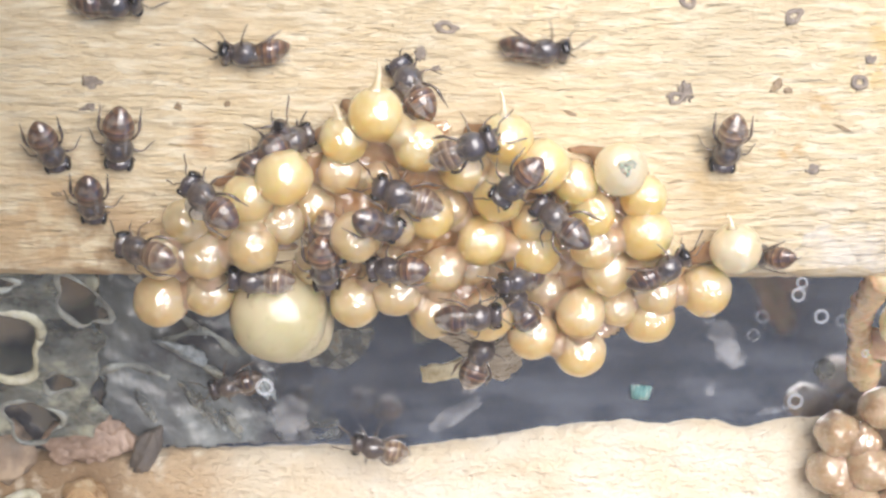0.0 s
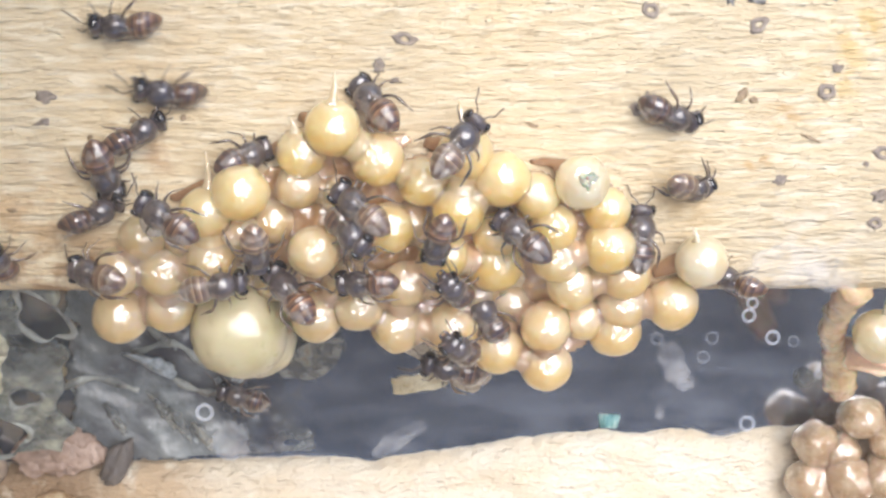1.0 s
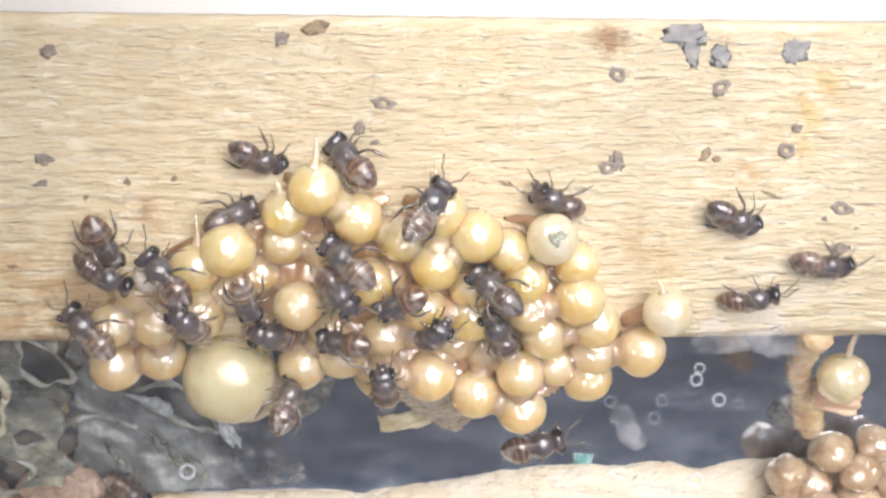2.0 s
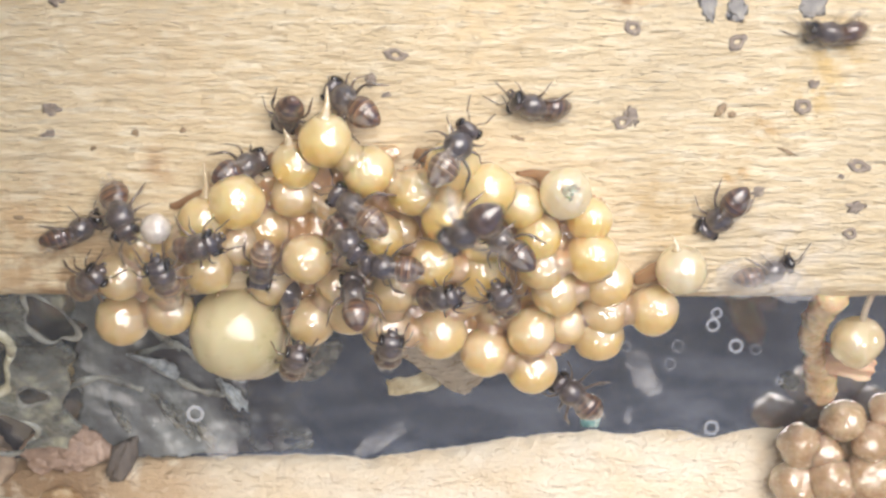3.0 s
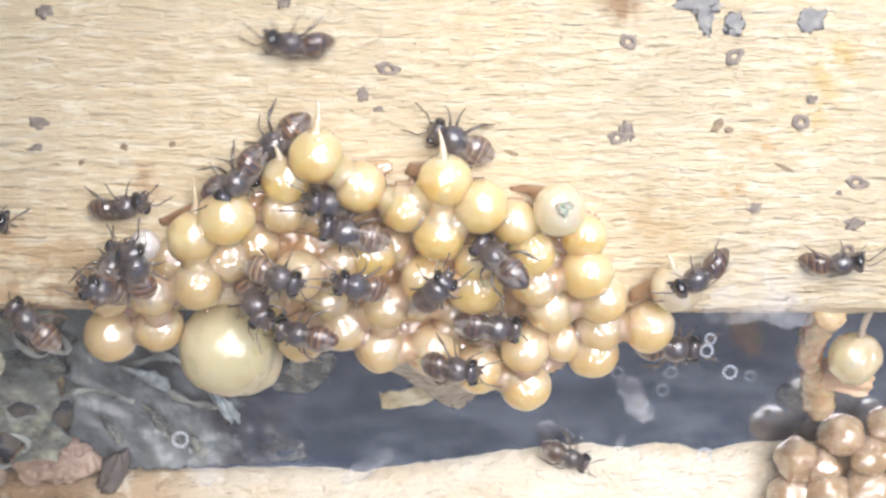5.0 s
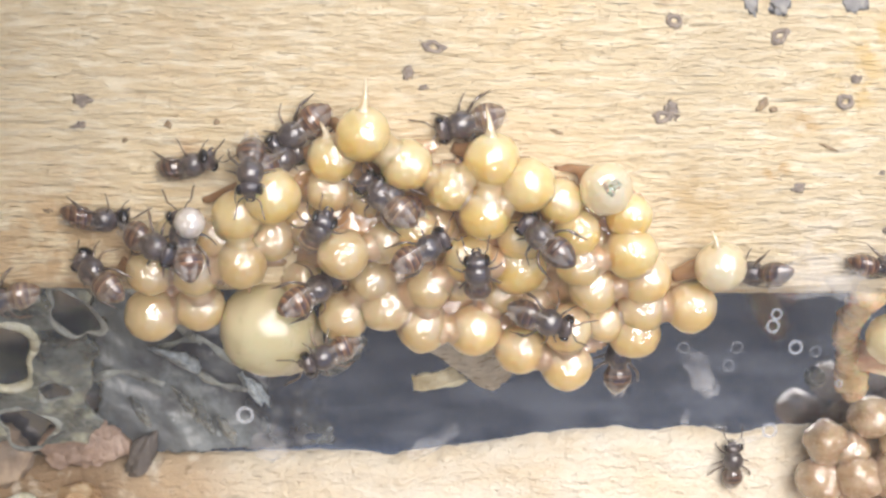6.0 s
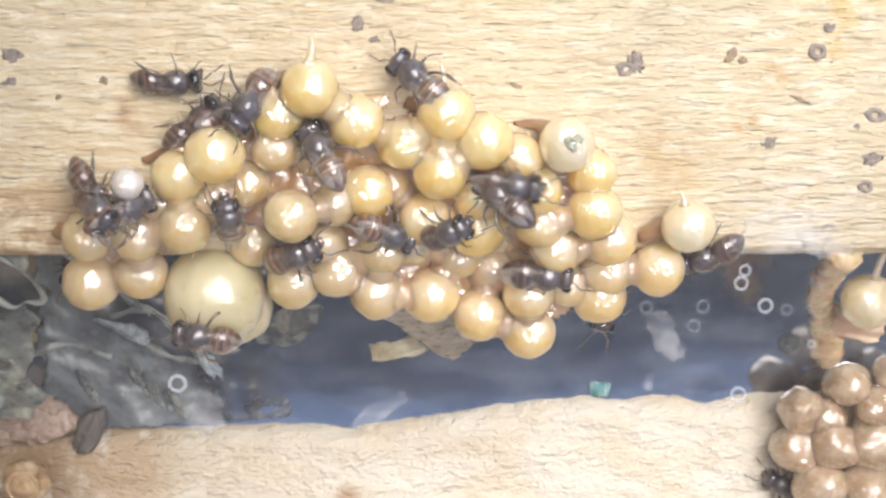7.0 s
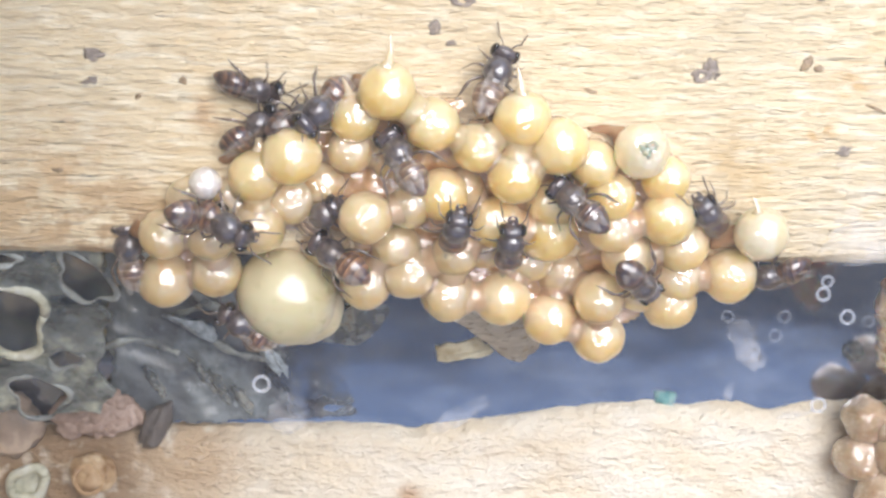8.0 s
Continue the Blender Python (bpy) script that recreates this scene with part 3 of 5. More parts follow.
for pts, r0, r1 in ((((5.2, -5.95, 0.0), (6.1, -6.1, 0.25), (6.6, -6.5, 0.7)), 0.12, 0.45), (((-8.9, -7.3, 0.0), (-8.0, -7.0, 0.3), (-7.3, -6.9, 0.5)), 0.10, 0.40),
                    (((-5.3, -5.6, 0.0), (-4.6, -5.4, 0.4), (-4.1, -5.4, 0.7)), 0.15, 0.45), (((-3.9, -4.2, 0.0), (-3.3, -4.3, 0.5), (-2.9, -4.4, 1.0)), 0.12, 0.40),
                    (((1.0, -5.2, 0.0), (1.5, -5.3, 0.5), (2.0, -5.4, 1.0)), 0.15, 0.45), (((10.2, -10.6, -0.6), (10.8, -10.2, -0.1), (11.3, -10.0, 0.2)), 0.2, 0.45),
                    (((-12.3, -9.9, -0.5), (-11.6, -10.2, -0.2), (-11.1, -10.2, 0.0)), 0.2, 0.5)):
    shade_tie(pts, r0 * 1.2, r1 * 1.1)
# the brown wax core behind the cells, one skin
ALL_CELLS = [*CELLS_UPPER, *CELLS_LEFT, *CELLS_RIGHT, *CELLS_BURIED]


def bridge(a, b, k):
    """A waisted neck of wax where two cells touch."""
    p, q = Vector(a[:3]), Vector(b[:3])
    r = min(a[3], b[3])
    bm = bmesh.new()
    pts = [p.lerp(q, t) for t in (0.18, 0.30, 0.40, 0.50, 0.60, 0.70, 0.82)]
    tube(bm, pts, [r * w for w in (0.84, 0.74, 0.64, 0.57 + 0.07 * math.sin(k), 0.64, 0.74, 0.84)], 20)
    return part("wax_bridge", bm, BRIDGE_WAX if p.y < -8.6 else BRIDGE_YELLOW, cluster)


k = 0
for i, one in enumerate(ALL_CELLS):
    for two in ALL_CELLS[i + 1:]:
        gap = (Vector(one[:3]) - Vector(two[:3])).length
        if 0.75 * (one[3] + two[3]) < gap < 1.06 * (one[3] + two[3]):
            bridge(one, two, k)
            k += 1


def core_place(u, v):
    x, y = -13 + 26 * u, -15.6 + 12.4 * v
    near = sorted((math.hypot(x - c[0], y - c[1]), c[2], c[0] - x, c[1] - y) for c in ALL_CELLS)[:4]
    lean_x, lean_y = sum(q[2] for q in near) / 4, sum(q[3] for q in near) / 4
    if near[0][0] > 1.0 and (near[0][0] > 1.5 or math.hypot(lean_x, lean_y) > 0.85):
        return None
    w = [1 / (q[0] + 0.3) for q in near]
    z = sum(k * q[1] for k, q in zip(w, near)) / sum(w)
    return (x, y, z - 0.42 + 0.25 * noise.noise(Vector((x * 1.4, y * 1.4, 3))))


part("wax_core", sheet(190, 90, core_place, 1.6), BROWN_WAX, cluster, "brown wax behind the cells")


# ---- specks on the bar ----
def speck(x, y, rx, ry, turn, mat, label, ring=False, seed=0.0):
    bm = bmesh.new()
    h = bar_height(y)
    if ring:
        loops = []
        for k in range(20):
            a = k * math.tau / 20
            w = 1 + 0.35 * noise.noise(Vector((math.cos(a), math.sin(a), seed)) * 1.6)
            loops.append([bm.verts.new(mm((rx * w * (0.68 + 0.34 * math.cos(b))) * math.cos(a), (ry * w * (0.68 + 0.34 * math.cos(b))) * math.sin(a),
                                          0.01 + 0.06 * math.sin(b))) for b in [j * math.tau / 8 for j in range(8)]])
        for k in range(20):
            q, w = loops[k], loops[(k + 1) % 20]
            for j in range(8):
                bm.faces.new((q[j], w[j], w[(j + 1) % 8], q[(j + 1) % 8]))
        blob(bm, (rx * 0.7 * math.cos(seed * 5), ry * 0.7 * math.sin(seed * 5), 0.01), (rx * 0.5, ry * 0.42, 0.05), 14, 8, 0.5, 1.5, seed)
    else:
        blob(bm, (0, 0, 0.01), (rx, ry, 0.035), 24, 10, 0.8, 1.7, seed, -0.03, 0.5)
    ob = part("resin_speck", bm, mat)
    ob.matrix_basis = pose(x * MM, y * MM, h * MM, 0, 0, turn)
    return tagged(ob, label, "resin speck", "specks on the wood")


DARK_LABEL = "small dark speck of resin stuck to the wood"
RING_LABEL = "grey ring-shaped resin droplet on the wood"
for k, (x, y, rx, ry, turn, ring) in enumerate((
        (-0.72, -2.26, 0.22, 0.22, 0, False), (0.26, -1.23, 0.46, 0.24, -12, True), (-0.16, -2.82, 0.2, 0.1, 10, False), (-13.49, -3.33, 0.36, 0.2, 5, False),
        (-13.65, -4.32, 0.28, 0.12, 15, False), (9.40, -3.98, 0.34, 0.30, 0, True), (9.80, -3.72, 0.24, 0.40, 0, False), (14.02, -0.76, 0.42, 0.30, 28, True),
        (16.82, -3.36, 0.36, 0.32, 0, True), (9.78, -0.17, 0.34, 0.30, 0, True), (17.21, -2.46, 0.2, 0.17, 0, False), (19.21, -5.84, 0.44, 0.28, -10, True),
        (19.16, -7.53, 0.32, 0.24, 0, False), (19.04, -8.65, 0.30, 0.26, 0, True), (15.1, -6.86, 0.3, 0.18, 10, False), (18.5, -6.25, 0.12, 0.10, 0, False),
        (-13.16, 1.01, 0.28, 0.24, 20, False), (-3.83, 1.39, 0.24, 0.26, 0, False))):
    speck(x, y, rx, ry, turn, SPECK, RING_LABEL if ring else DARK_LABEL, ring, k * 1.37)
for k, (x, y, rx, ry, turn) in enumerate(((13.45, -3.47, 0.14, 0.30, -25), (-2.41, 1.82, 0.42, 0.24, 8), (-10.19, -4.29, 0.14, 0.12, 0), (5.2, -4.6, 0.26, 0.08, -20),
                                          (-8.3, -4.2, 0.12, 0.12, 0), (-11.9, -4.9, 0.13, 0.08, 30), (16.2, -5.2, 0.4, 0.06, -22), (13.9, -3.7, 0.16, 0.12, 0), (-15.0, -7.7, 0.18, 0.10, 0))):
    speck(x, y, rx, ry, turn, SPECK_BROWN, "tiny brown crumb of resin on the wood", False, 40 + k * 1.9)
for k, (x, y, rx, ry) in enumerate(((12.55, 1.35, 0.85, 0.40), (12.75, 0.85, 0.32, 0.62), (13.96, 0.55, 0.42, 0.40), (17.11, 0.74, 0.52, 0.42))):
    speck(x, y, rx, ry, 10 * k, SPECK_BLUE, "blue-grey resin smear near the upper edge", False, 70 + k * 2.1)

# ---- the gap below the bar: resin film, web, flakes, droplets ----
def film_place(u, v):
    x, y = -27.8 + 26.8 * u, -23.5 + 12.2 * v
    border = -1.6 + 1.6 * noise.noise(Vector((y * 0.35, 2.0, 0))) + 0.8 * noise.noise(Vector((y * 1.2, 5.0, 0)))
    rim = border - 0.25 * (-14 - y) + 0.5 * noise.noise(Vector((x * 0.8, y * 2.0, 6.0)))
    west = -16.0 + 1.1 * noise.noise(Vector((y * 0.6, 8.0, 0))) + 0.5 * noise.noise(Vector((y * 1.9, 3.0, 0)))
    if x > rim or x < west or y < low_edge(x) + 0.25:
        return None
    across, along = 0.85 * x + 0.53 * y, 0.53 * x - 0.85 * y
    z = -15.1 + 0.32 * noise.noise(Vector((across * 0.7, along * 0.25, 3.3))) + 0.14 * noise.noise(Vector((x * 0.95 + y * 0.3, y * 1.1, 8.1))) + 0.03 * noise.noise(Vector((x * 2.3, y * 2.6, 2.1)))
    return (x, y, z - 1.4 * math.exp(-max(0, rim - x) * 0.35))


film = tagged(part("resin_film", sheet(230, 110, film_place, 2.4), RESIN_FOLD), "wrinkled grey-green translucent resin film on the dark floor", "resin film")

HOLES = ((-18.7, -15.0, 1.65, 1.95, 0.15), (-15.0, -12.9, 0.95, 1.35, 0.45), (-16.7, -17.3, 0.80, 0.55, 0.1), (-18.4, -19.6, 1.25, 1.35, -0.2), (-18.3, -11.9, 0.9, 0.32, 0.0), (-21.9, -13.4, 1.0, 1.3, 0.2),
         (-22.0, -17.2, 1.2, 1.5, 0.1))


def web_place(u, v):
    x, y = -24 + 10.8 * u, -21.4 + 10.0 * v
    for cx, cy, a, b, turn in HOLES:
        dx, dy = x - cx, y - cy
        p, q = (dx * math.cos(turn) + dy * math.sin(turn)) / a, (-dx * math.sin(turn) + dy * math.cos(turn)) / b
        d = math.hypot(p, q) / (1 + 0.16 * math.sin(3 * math.atan2(q, p) + cx) + 0.07 * math.sin(5 * math.atan2(q, p)))
        if d < 0.93:
            return None
        if d < 1.03:
            x, y = cx + dx / d, cy + dy / d
    reach = -14.1 - 0.15 * (-11.5 - y) * 1.0 + 1.0 * noise.noise(Vector((y * 0.7, 3.0, 1.0)))
    if x > reach or y < -20.6 + 0.8 * noise.noise(Vector((x * 0.6, 1.0, 2.0))):
        return None
    z = -3.2 + (y + 11.4) * 0.85 + 0.25 * noise.noise(Vector((x * 0.7, y * 0.7, 4.0))) + 0.1 * noise.noise(Vector((x * 2.4, y * 2.4, 4.0)))
    return (x, y, max(z, -11.6))


web = part("cerumen_web", sheet(140, 130, web_place, 0.55), WEB_FILM)
web.modifiers.new("round", "SMOOTH").iterations = 4
for cx, cy, a, b, turn in HOLES:
    pts = []
    for k in range(37):
        w = k * math.tau / 36
        k_w = 0.99 * (1 + 0.16 * math.sin(3 * w + cx) + 0.07 * math.sin(5 * w))
        p, q = a * k_w * math.cos(w), b * k_w * math.sin(w)
        x, y = cx + p * math.cos(turn) - q * math.sin(turn), cy + p * math.sin(turn) + q * math.cos(turn)
        pts.append((x, y, max(-3.2 + (y + 11.4) * 0.85, -11.6) - 0.12 + 0.12 * noise.noise(Vector((x, y, 6)))))
    bm = bmesh.new()
    tube(bm, pts, [(0.21 if a > 1.5 else 0.10) + 0.05 * math.sin(k * math.tau / 12 + cx) + 0.03 * math.sin(k * math.tau / 9) for k in range(37)], 9)
    part("rim", bm, WEB if a > 1.5 else RESIN_GREY, web)
tagged(web, "pale yellow-green wax web with oval holes under the wooden edge", "wax web")


def lump(name, label, category, center, radii, mat, wobble=0.25, freq=1.6, seed=0.0, turn=0, tilt=0, group=""):
    bm = bmesh.new()
    blob(bm, (0, 0, 0), radii, 36, 24, wobble, freq, seed, None, 0.5)
    ob = part(name, bm, mat)
    ob.matrix_basis = pose(center[0] * MM, center[1] * MM, center[2] * MM, tilt, 0, turn)
    return tagged(ob, label, category, group)


def flake_place(corners, bow, oval=0.0):
    def place(u, v):
        if oval:
            p, q = u * 2 - 1, v * 2 - 1
            p, q = p * math.sqrt(1 - q * q / 2), q * math.sqrt(1 - p * p / 2)
            k = 1 + 0.30 * noise.noise(Vector((p * 1.6, q * 1.6, oval)))
            u, v = 0.5 + 0.58 * p * k, 0.5 + 0.58 * q * k
        a, b, c, d = [Vector(q) for q in corners]
        p = a.lerp(b, u).lerp(d.lerp(c, u), v)
        rim = min(u, 1 - u, v, 1 - v)
        p += Vector((0.14 * noise.noise(Vector((u * 5, v * 5, bow))), 0.14 * noise.noise(Vector((u * 5, v * 5, bow + 9))), 0)) * (1.0 if rim < 0.02 else 0.3)
        p.z += bow * math.sin(u * math.pi) * 0.8 + 0.22 * noise.noise(Vector((u * 3.0, v * 3.0, bow * 3)))
        return tuple(p)
    return place


tagged(part("wax_flake", sheet(34, 24, flake_place(((-0.2, -14.2, -4.2), (3.9, -13.8, -4.2), (4.35, -16.6, -8.2), (3.45, -17.9, -9.6)), 0.5), 0.22), FLAKE),
       "thin grey-brown crumpled wax flake hanging below the cells", "wax flake")
tagged(part("wax_chip", sheet(26, 12, flake_place(((-0.2, -17.55, -11.3), (1.7, -16.9, -10.4), (2.5, -17.6, -10.6), (0.0, -18.35, -11.5)), 0.35), 0.5), CREAM),
       "cream chip of wax lying below the cells", "wax chip")
tagged(part("wax_scrap", sheet(28, 20, flake_place(((-5.79, -18.07, -14.50), (-4.82, -16.24, -13.00), (-2.03, -16.04, -13.00), (-3.25, -18.22, -15.00)), 0.3, 7.0), 0.3), SCRAP), "pale bluish wax scrap beside the honey pots", "wax scrap")
# this silvery scrap is put in for glints below the left cells
tagged(part("wax_scrap", sheet(30, 18, flake_place(((-13.3, -16.2, -12.8), (-11.6, -16.3, -12.2), (-10.3, -17.5, -13.2), (-11.4, -17.6, -13.6)), 0.9, 5.0), 0.3), SILVER_GLINT), "crumpled silvery scrap added for the glints under the tan cells", "wax scrap")
lump("wax_lump", "pale grey blob of resin on the dark floor", "wax lump", (21.04, -18.95, -15.75), (0.5, 0.5, 0.35), SCRAP, 0.3, 1.5, 27)
lump("wax_lump", "dark stub of resin leaning on the board", "wax lump", (-13.7, -22.3, -14.6), (0.6, 1.3, 0.5), DULL_DARK, 0.3, 1.4, 15, -28)


def droplet(x, y, z, r, mat):
    bm = bmesh.new()
    loops = []
    for k in range(22):
        a = k * math.tau / 22
        loops.append([bm.verts.new(mm((r + r * 0.26 * math.cos(b)) * math.cos(a), (r + r * 0.26 * math.cos(b)) * math.sin(a), r * 0.15 * math.sin(b)))
                      for b in [j * math.tau / 8 for j in range(8)]])
    for k in range(22):
        q, w = loops[k], loops[(k + 1) % 22]
        for j in range(8):
            bm.faces.new((q[j], w[j], w[(j + 1) % 8], q[(j + 1) % 8]))
    ob = part("droplet_ring", bm, mat)
    ob.matrix_basis = pose(x * MM, y * MM, z * MM)
    return tagged(ob, "pale ring of a dried droplet on the glass cover", "droplet ring", "droplet rings on the glass")


TOP = 15.96                                   # upper face of the glass cover
for x, y, r in [(9.92, -8.58, 0.15), (9.82, -8.95, 0.18), (10.55, -9.62, 0.19), (9.85, -12.23, 0.20), (-6.17, -11.57, 0.22), (11.95, -10.77, 0.10)]:
    droplet(x, y, TOP + r * 0.13, r, PALE_RING)
for x, y, r in [(8.74, -9.61, 0.17), (11.18, -9.75, 0.15), (8.50, -10.17, 0.17), (7.10, -9.60, 0.16)]:
    droplet(x, y, TOP + r * 0.13, r, FAINT_RING)


def smudge(x, y, rx, ry, turn, seed, label):
    bm = bmesh.new()
    blob(bm, (0, 0, 0), (rx, ry, 0.03), 40, 12, 0.45, 1.5, seed, None, 0.6)
    ob = part("smudge", bm, SMUDGE)
    ob.matrix_basis = pose(x * MM, y * MM, (TOP + 0.03) * MM, 0, 0, turn)
    return tagged(ob, label, "smudge", "smudges on the glass")


smudge(7.60, -10.30, 0.42, 0.75, 25, 3.0, "milky grey smudge of wax on the glass cover")
smudge(7.95, -10.85, 0.30, 0.34, 0, 8.0, "milky grey smudge of wax on the glass cover")
smudge(11.10, -7.45, 1.25, 0.62, 8, 5.0, "broad whitish smear on the glass cover")
smudge(12.30, -7.75, 0.80, 0.50, -6, 15.0, "broad whitish smear on the glass cover")
smudge(-5.42, -12.46, 0.50, 0.62, 0, 11.0, "milky pale blob dried on the glass cover")
smudge(-0.52, -12.51, 0.85, 0.28, 32, 14.0, "faint slanting smear on the glass cover")
smudge(9.20, -12.50, 0.48, 0.10, 12, 17.0, "thin pale streak on the glass cover")
smudge(7.23, -11.80, 0.14, 0.30, -15, 21.0, "small pale squiggle dried on the glass cover")
# flat teal plate that stands in for a reflected glint on the floor
bm = bmesh.new()
bmesh.ops.create_cube(bm, size=1.0)
for v in bm.verts:
    v.co = Vector((v.co.x * 1.0 * (1 + 0.25 * v.co.y), v.co.y * 0.72, v.co.z * 0.16)) * MM
bmesh.ops.bevel(bm, geom=bm.edges[:], offset=0.05 * MM, segments=2, affect="EDGES")
chip = part("film_scrap", bm, TEAL, None, "", pose(*mm(*(10.80, -20.30, -15.88)), 0, 0, -4))
tagged(chip, "tiny teal plate added for a reflection drifting on the dark floor", "film scrap")
# crumpled slivers added for the glints and pale patches of the film
for k, (x, y, a, b, mat) in enumerate(((-15.18, -19.80, 1.53, 0.61, SILVER_GLINT), (-17.22, -18.77, 1.11, 0.78, SCRAP), (-13.65, -20.11, 1.17, 0.56, SCRAP), (-10.59, -20.28, 1.12, 0.73, SCRAP), (-8.17, -18.85, 1.06, 0.62, SILVER_GLINT), (-16.48, -17.49, 0.94, 0.61, CREAM), (-11.37, -19.66, 1.13, 0.57, SCRAP), (-7.66, -19.10, 0.97, 0.51, SILVER_GLINT), (-9.42, -21.01, 1.14, 0.63, SCRAP), (-18.27, -20.64, 1.11, 0.72, SCRAP))):
    h = -14.6 if x > -15.0 else -15.8
    dx, dy = 0.53 * a * 0.9, -0.85 * a * 0.9
    ex, ey = 0.85 * b * 0.42, 0.53 * b * 0.42
    corners = ((x - dx - ex, y - dy - ey, h + 0.1), (x - dx * 0.6 + ex, y - dy * 0.6 + ey, h + 0.3), (x + dx + ex * 0.5, y + dy + ey * 0.5, h + 0.2), (x + dx * 0.5 - ex, y + dy * 0.5 - ey, h))
    tagged(part("resin_shard", sheet(22, 16, flake_place(corners, 0.30, 11.0 + k * 2.7), 0.25), mat), "pale crumpled sliver added for glints and pale patches of the film", "resin shard", "shards on the resin film")
# crossing strands on the film
for k, pts in enumerate((((-13.4, -12.0, -7.5), (-12.2, -14.0, -10.5), (-10.8, -16.0, -13.2)), ((-12.6, -16.6, -13.6), (-10.6, -16.0, -13.2), (-9.0, -17.4, -13.8)),
                         ((-11.5, -17.2, -13.4), (-9.8, -18.3, -13.4), (-8.3, -18.8, -13.8)), ((-16.4, -18.2, -12.6), (-14.4, -17.6, -13.0), (-12.4, -18.4, -13.6)))):
    bm = bmesh.new()
    pts = curve_points(pts, 6)
    tube(bm, pts, [0.17 + 0.07 * math.sin(j * 1.3 + k) for j in range(len(pts))], 9, 0.7)
    part("strand", bm, RESIN_GREY, film, "stretched grey resin strand")


# ---- pots and resin at the east end, pots in the west corner ----
def pot(x, y, z, r, mat, label, seed, collar=False, wobble=0.12):
    thing = tagged(new("wax_pot"), label, "wax pot", "wax pots beside the brood")
    thing.matrix_basis = pose(x * MM, y * MM, z * MM)
    bm = bmesh.new()
    blob(bm, (0, 0, 0), (r, r * 0.96, r), 48, 32, wobble * 1.2, 1.1, seed, None, 0.22)
    part("body", bm, mat, thing)
    if collar:
        bm = bmesh.new()
        tube(bm, [(r * 0.62 * math.cos(a), r * 0.62 * math.sin(a), r * 0.74 + 0.05 * math.sin(3 * a)) for a in np.linspace(0, math.tau, 26)], 0.14, 8)
        part("rim", bm, mat, thing)
    elif wobble < 0.15:
        bm = bmesh.new()
        blob(bm, (r * 0.1, r * 0.15, r * 0.86), (r * 0.34, r * 0.3, r * 0.26), 16, 10, 0.3, 1.5, seed + 3)
        part("cap", bm, mat, thing)
    return thing


bm = bmesh.new()
spine = curve_points([(18.75, -11.5, -1.5), (18.75, -12.7, -3.2), (19.05, -14.0, -5.2), (19.75, -15.5, -7.0), (20.35, -16.7, -8.2), (20.75, -17.7, -9.2), (21.0, -18.2, -9.8)], 8)
tube(bm, spine, [float(w) for w in (np.interp(np.linspace(0, 1, len(spine)), [0, 0.12, 0.35, 0.52, 0.72, 0.9, 1], [0.74, 0.60, 0.56, 0.52, 0.82, 0.62, 0.16]))], 36)
for v in bm.verts:
    p = v.co / MM
    v.co += mm(0.15, 0.10, 0.18) * noise.noise(p * 1.1) + mm(0.11, 0.09, 0.12) * noise.noise(p * 2.6 + Vector((5, 0, 0))) + mm(0.07, 0.07, 0.10) * noise.noise(p * 6.0)
tagged(part("resin_pillar", bm, AMBER), "rough amber-brown resin pillar running down from the wooden edge", "resin pillar")
pale = pot(20.75, -14.15, -4.0, 1.15, WAX_PALE, "pale cream wax pot hanging by the resin pillar", 4.0, False, 0.16)
bm = bmesh.new()
tube(bm, curve_points([(0.1, 0.9, 0.2), (0.05, 1.8, 0.9), (0.0, 2.7, 1.9)], 4), 0.16, 8)
part("stalk", bm, WAX_PALE, pale)
tagged(part("resin_ledge", sheet(30, 16, flake_place(((19.5, -14.5, -6.2), (22.5, -15.65, -6.6), (22.5, -16.75, -7.2), (20.0, -16.3, -7.4)), 0.35), 0.7), LEDGE),
       "reddish tan resin ledge below the pale pot", "resin ledge")
for k, (x, y, z, r) in enumerate([(21, -21.63, -13.2, 1.2), (22.98, -20.14, -12.6, 1.14), (24.28, -21.15, -12.2, 1.09), (25.14, -19.73, -12.6, 0.98), (20.78, -23.66, -13.4, 1.21), (22.63, -23.3, -12.8, 1.26), (24.5, -23.2, -12.6, 1.38), (26.29, -21.44, -12.6, 1.27), (26.47, -23.59, -12.8, 1.39), (22.08, -21.93, -12.9, 0.93), (21.97, -25.4, -13, 1.38), (24.31, -25.73, -13, 1.45)]):
    pot(x, y, z, r, BROWN_POT, "brown translucent wax pot in a heap on the board", 30 + k * 2.3, False, 0.16)
lump("resin_lump", "brown lump of resin that carries the heap of pots", "resin lump", (23.6, -23.4, -14.6), (2.6, 2.4, 1.0), RUST, 0.3, 1.6, 44)
tan = pot(-16.9, -24.75, -14.55, 1.15, RUST, "brownish tan wax pot on the board in the corner", 61.0, True, 0.2)
bm = bmesh.new()
tube(bm, [((0.95 + 0.12 * math.sin(2 * a)) * math.cos(a), (0.72 + 0.08 * math.sin(3 * a)) * math.sin(a), 0.30 + 0.12 * math.sin(a + 1)) for a in np.linspace(0, math.tau, 34)], 0.26, 10)
blob(bm, (0, 0, -0.05), (0.9, 0.7, 0.25), 20, 10, 0.2, 1.5, 4)
curl = part("wax_curl", bm, WEB, None, "", pose(*mm(-20.0, -25.2, -14.75), 0, 0, 25))
tagged(curl, "curled yellow-green wax ring on the board", "wax curl")
lump("resin_lump", "dark brown resin caked in the box corner", "resin lump", (-21.3, -22.3, -15.0), (1.9, 1.7, 0.9), DULL, 0.35, 1.7, 52)


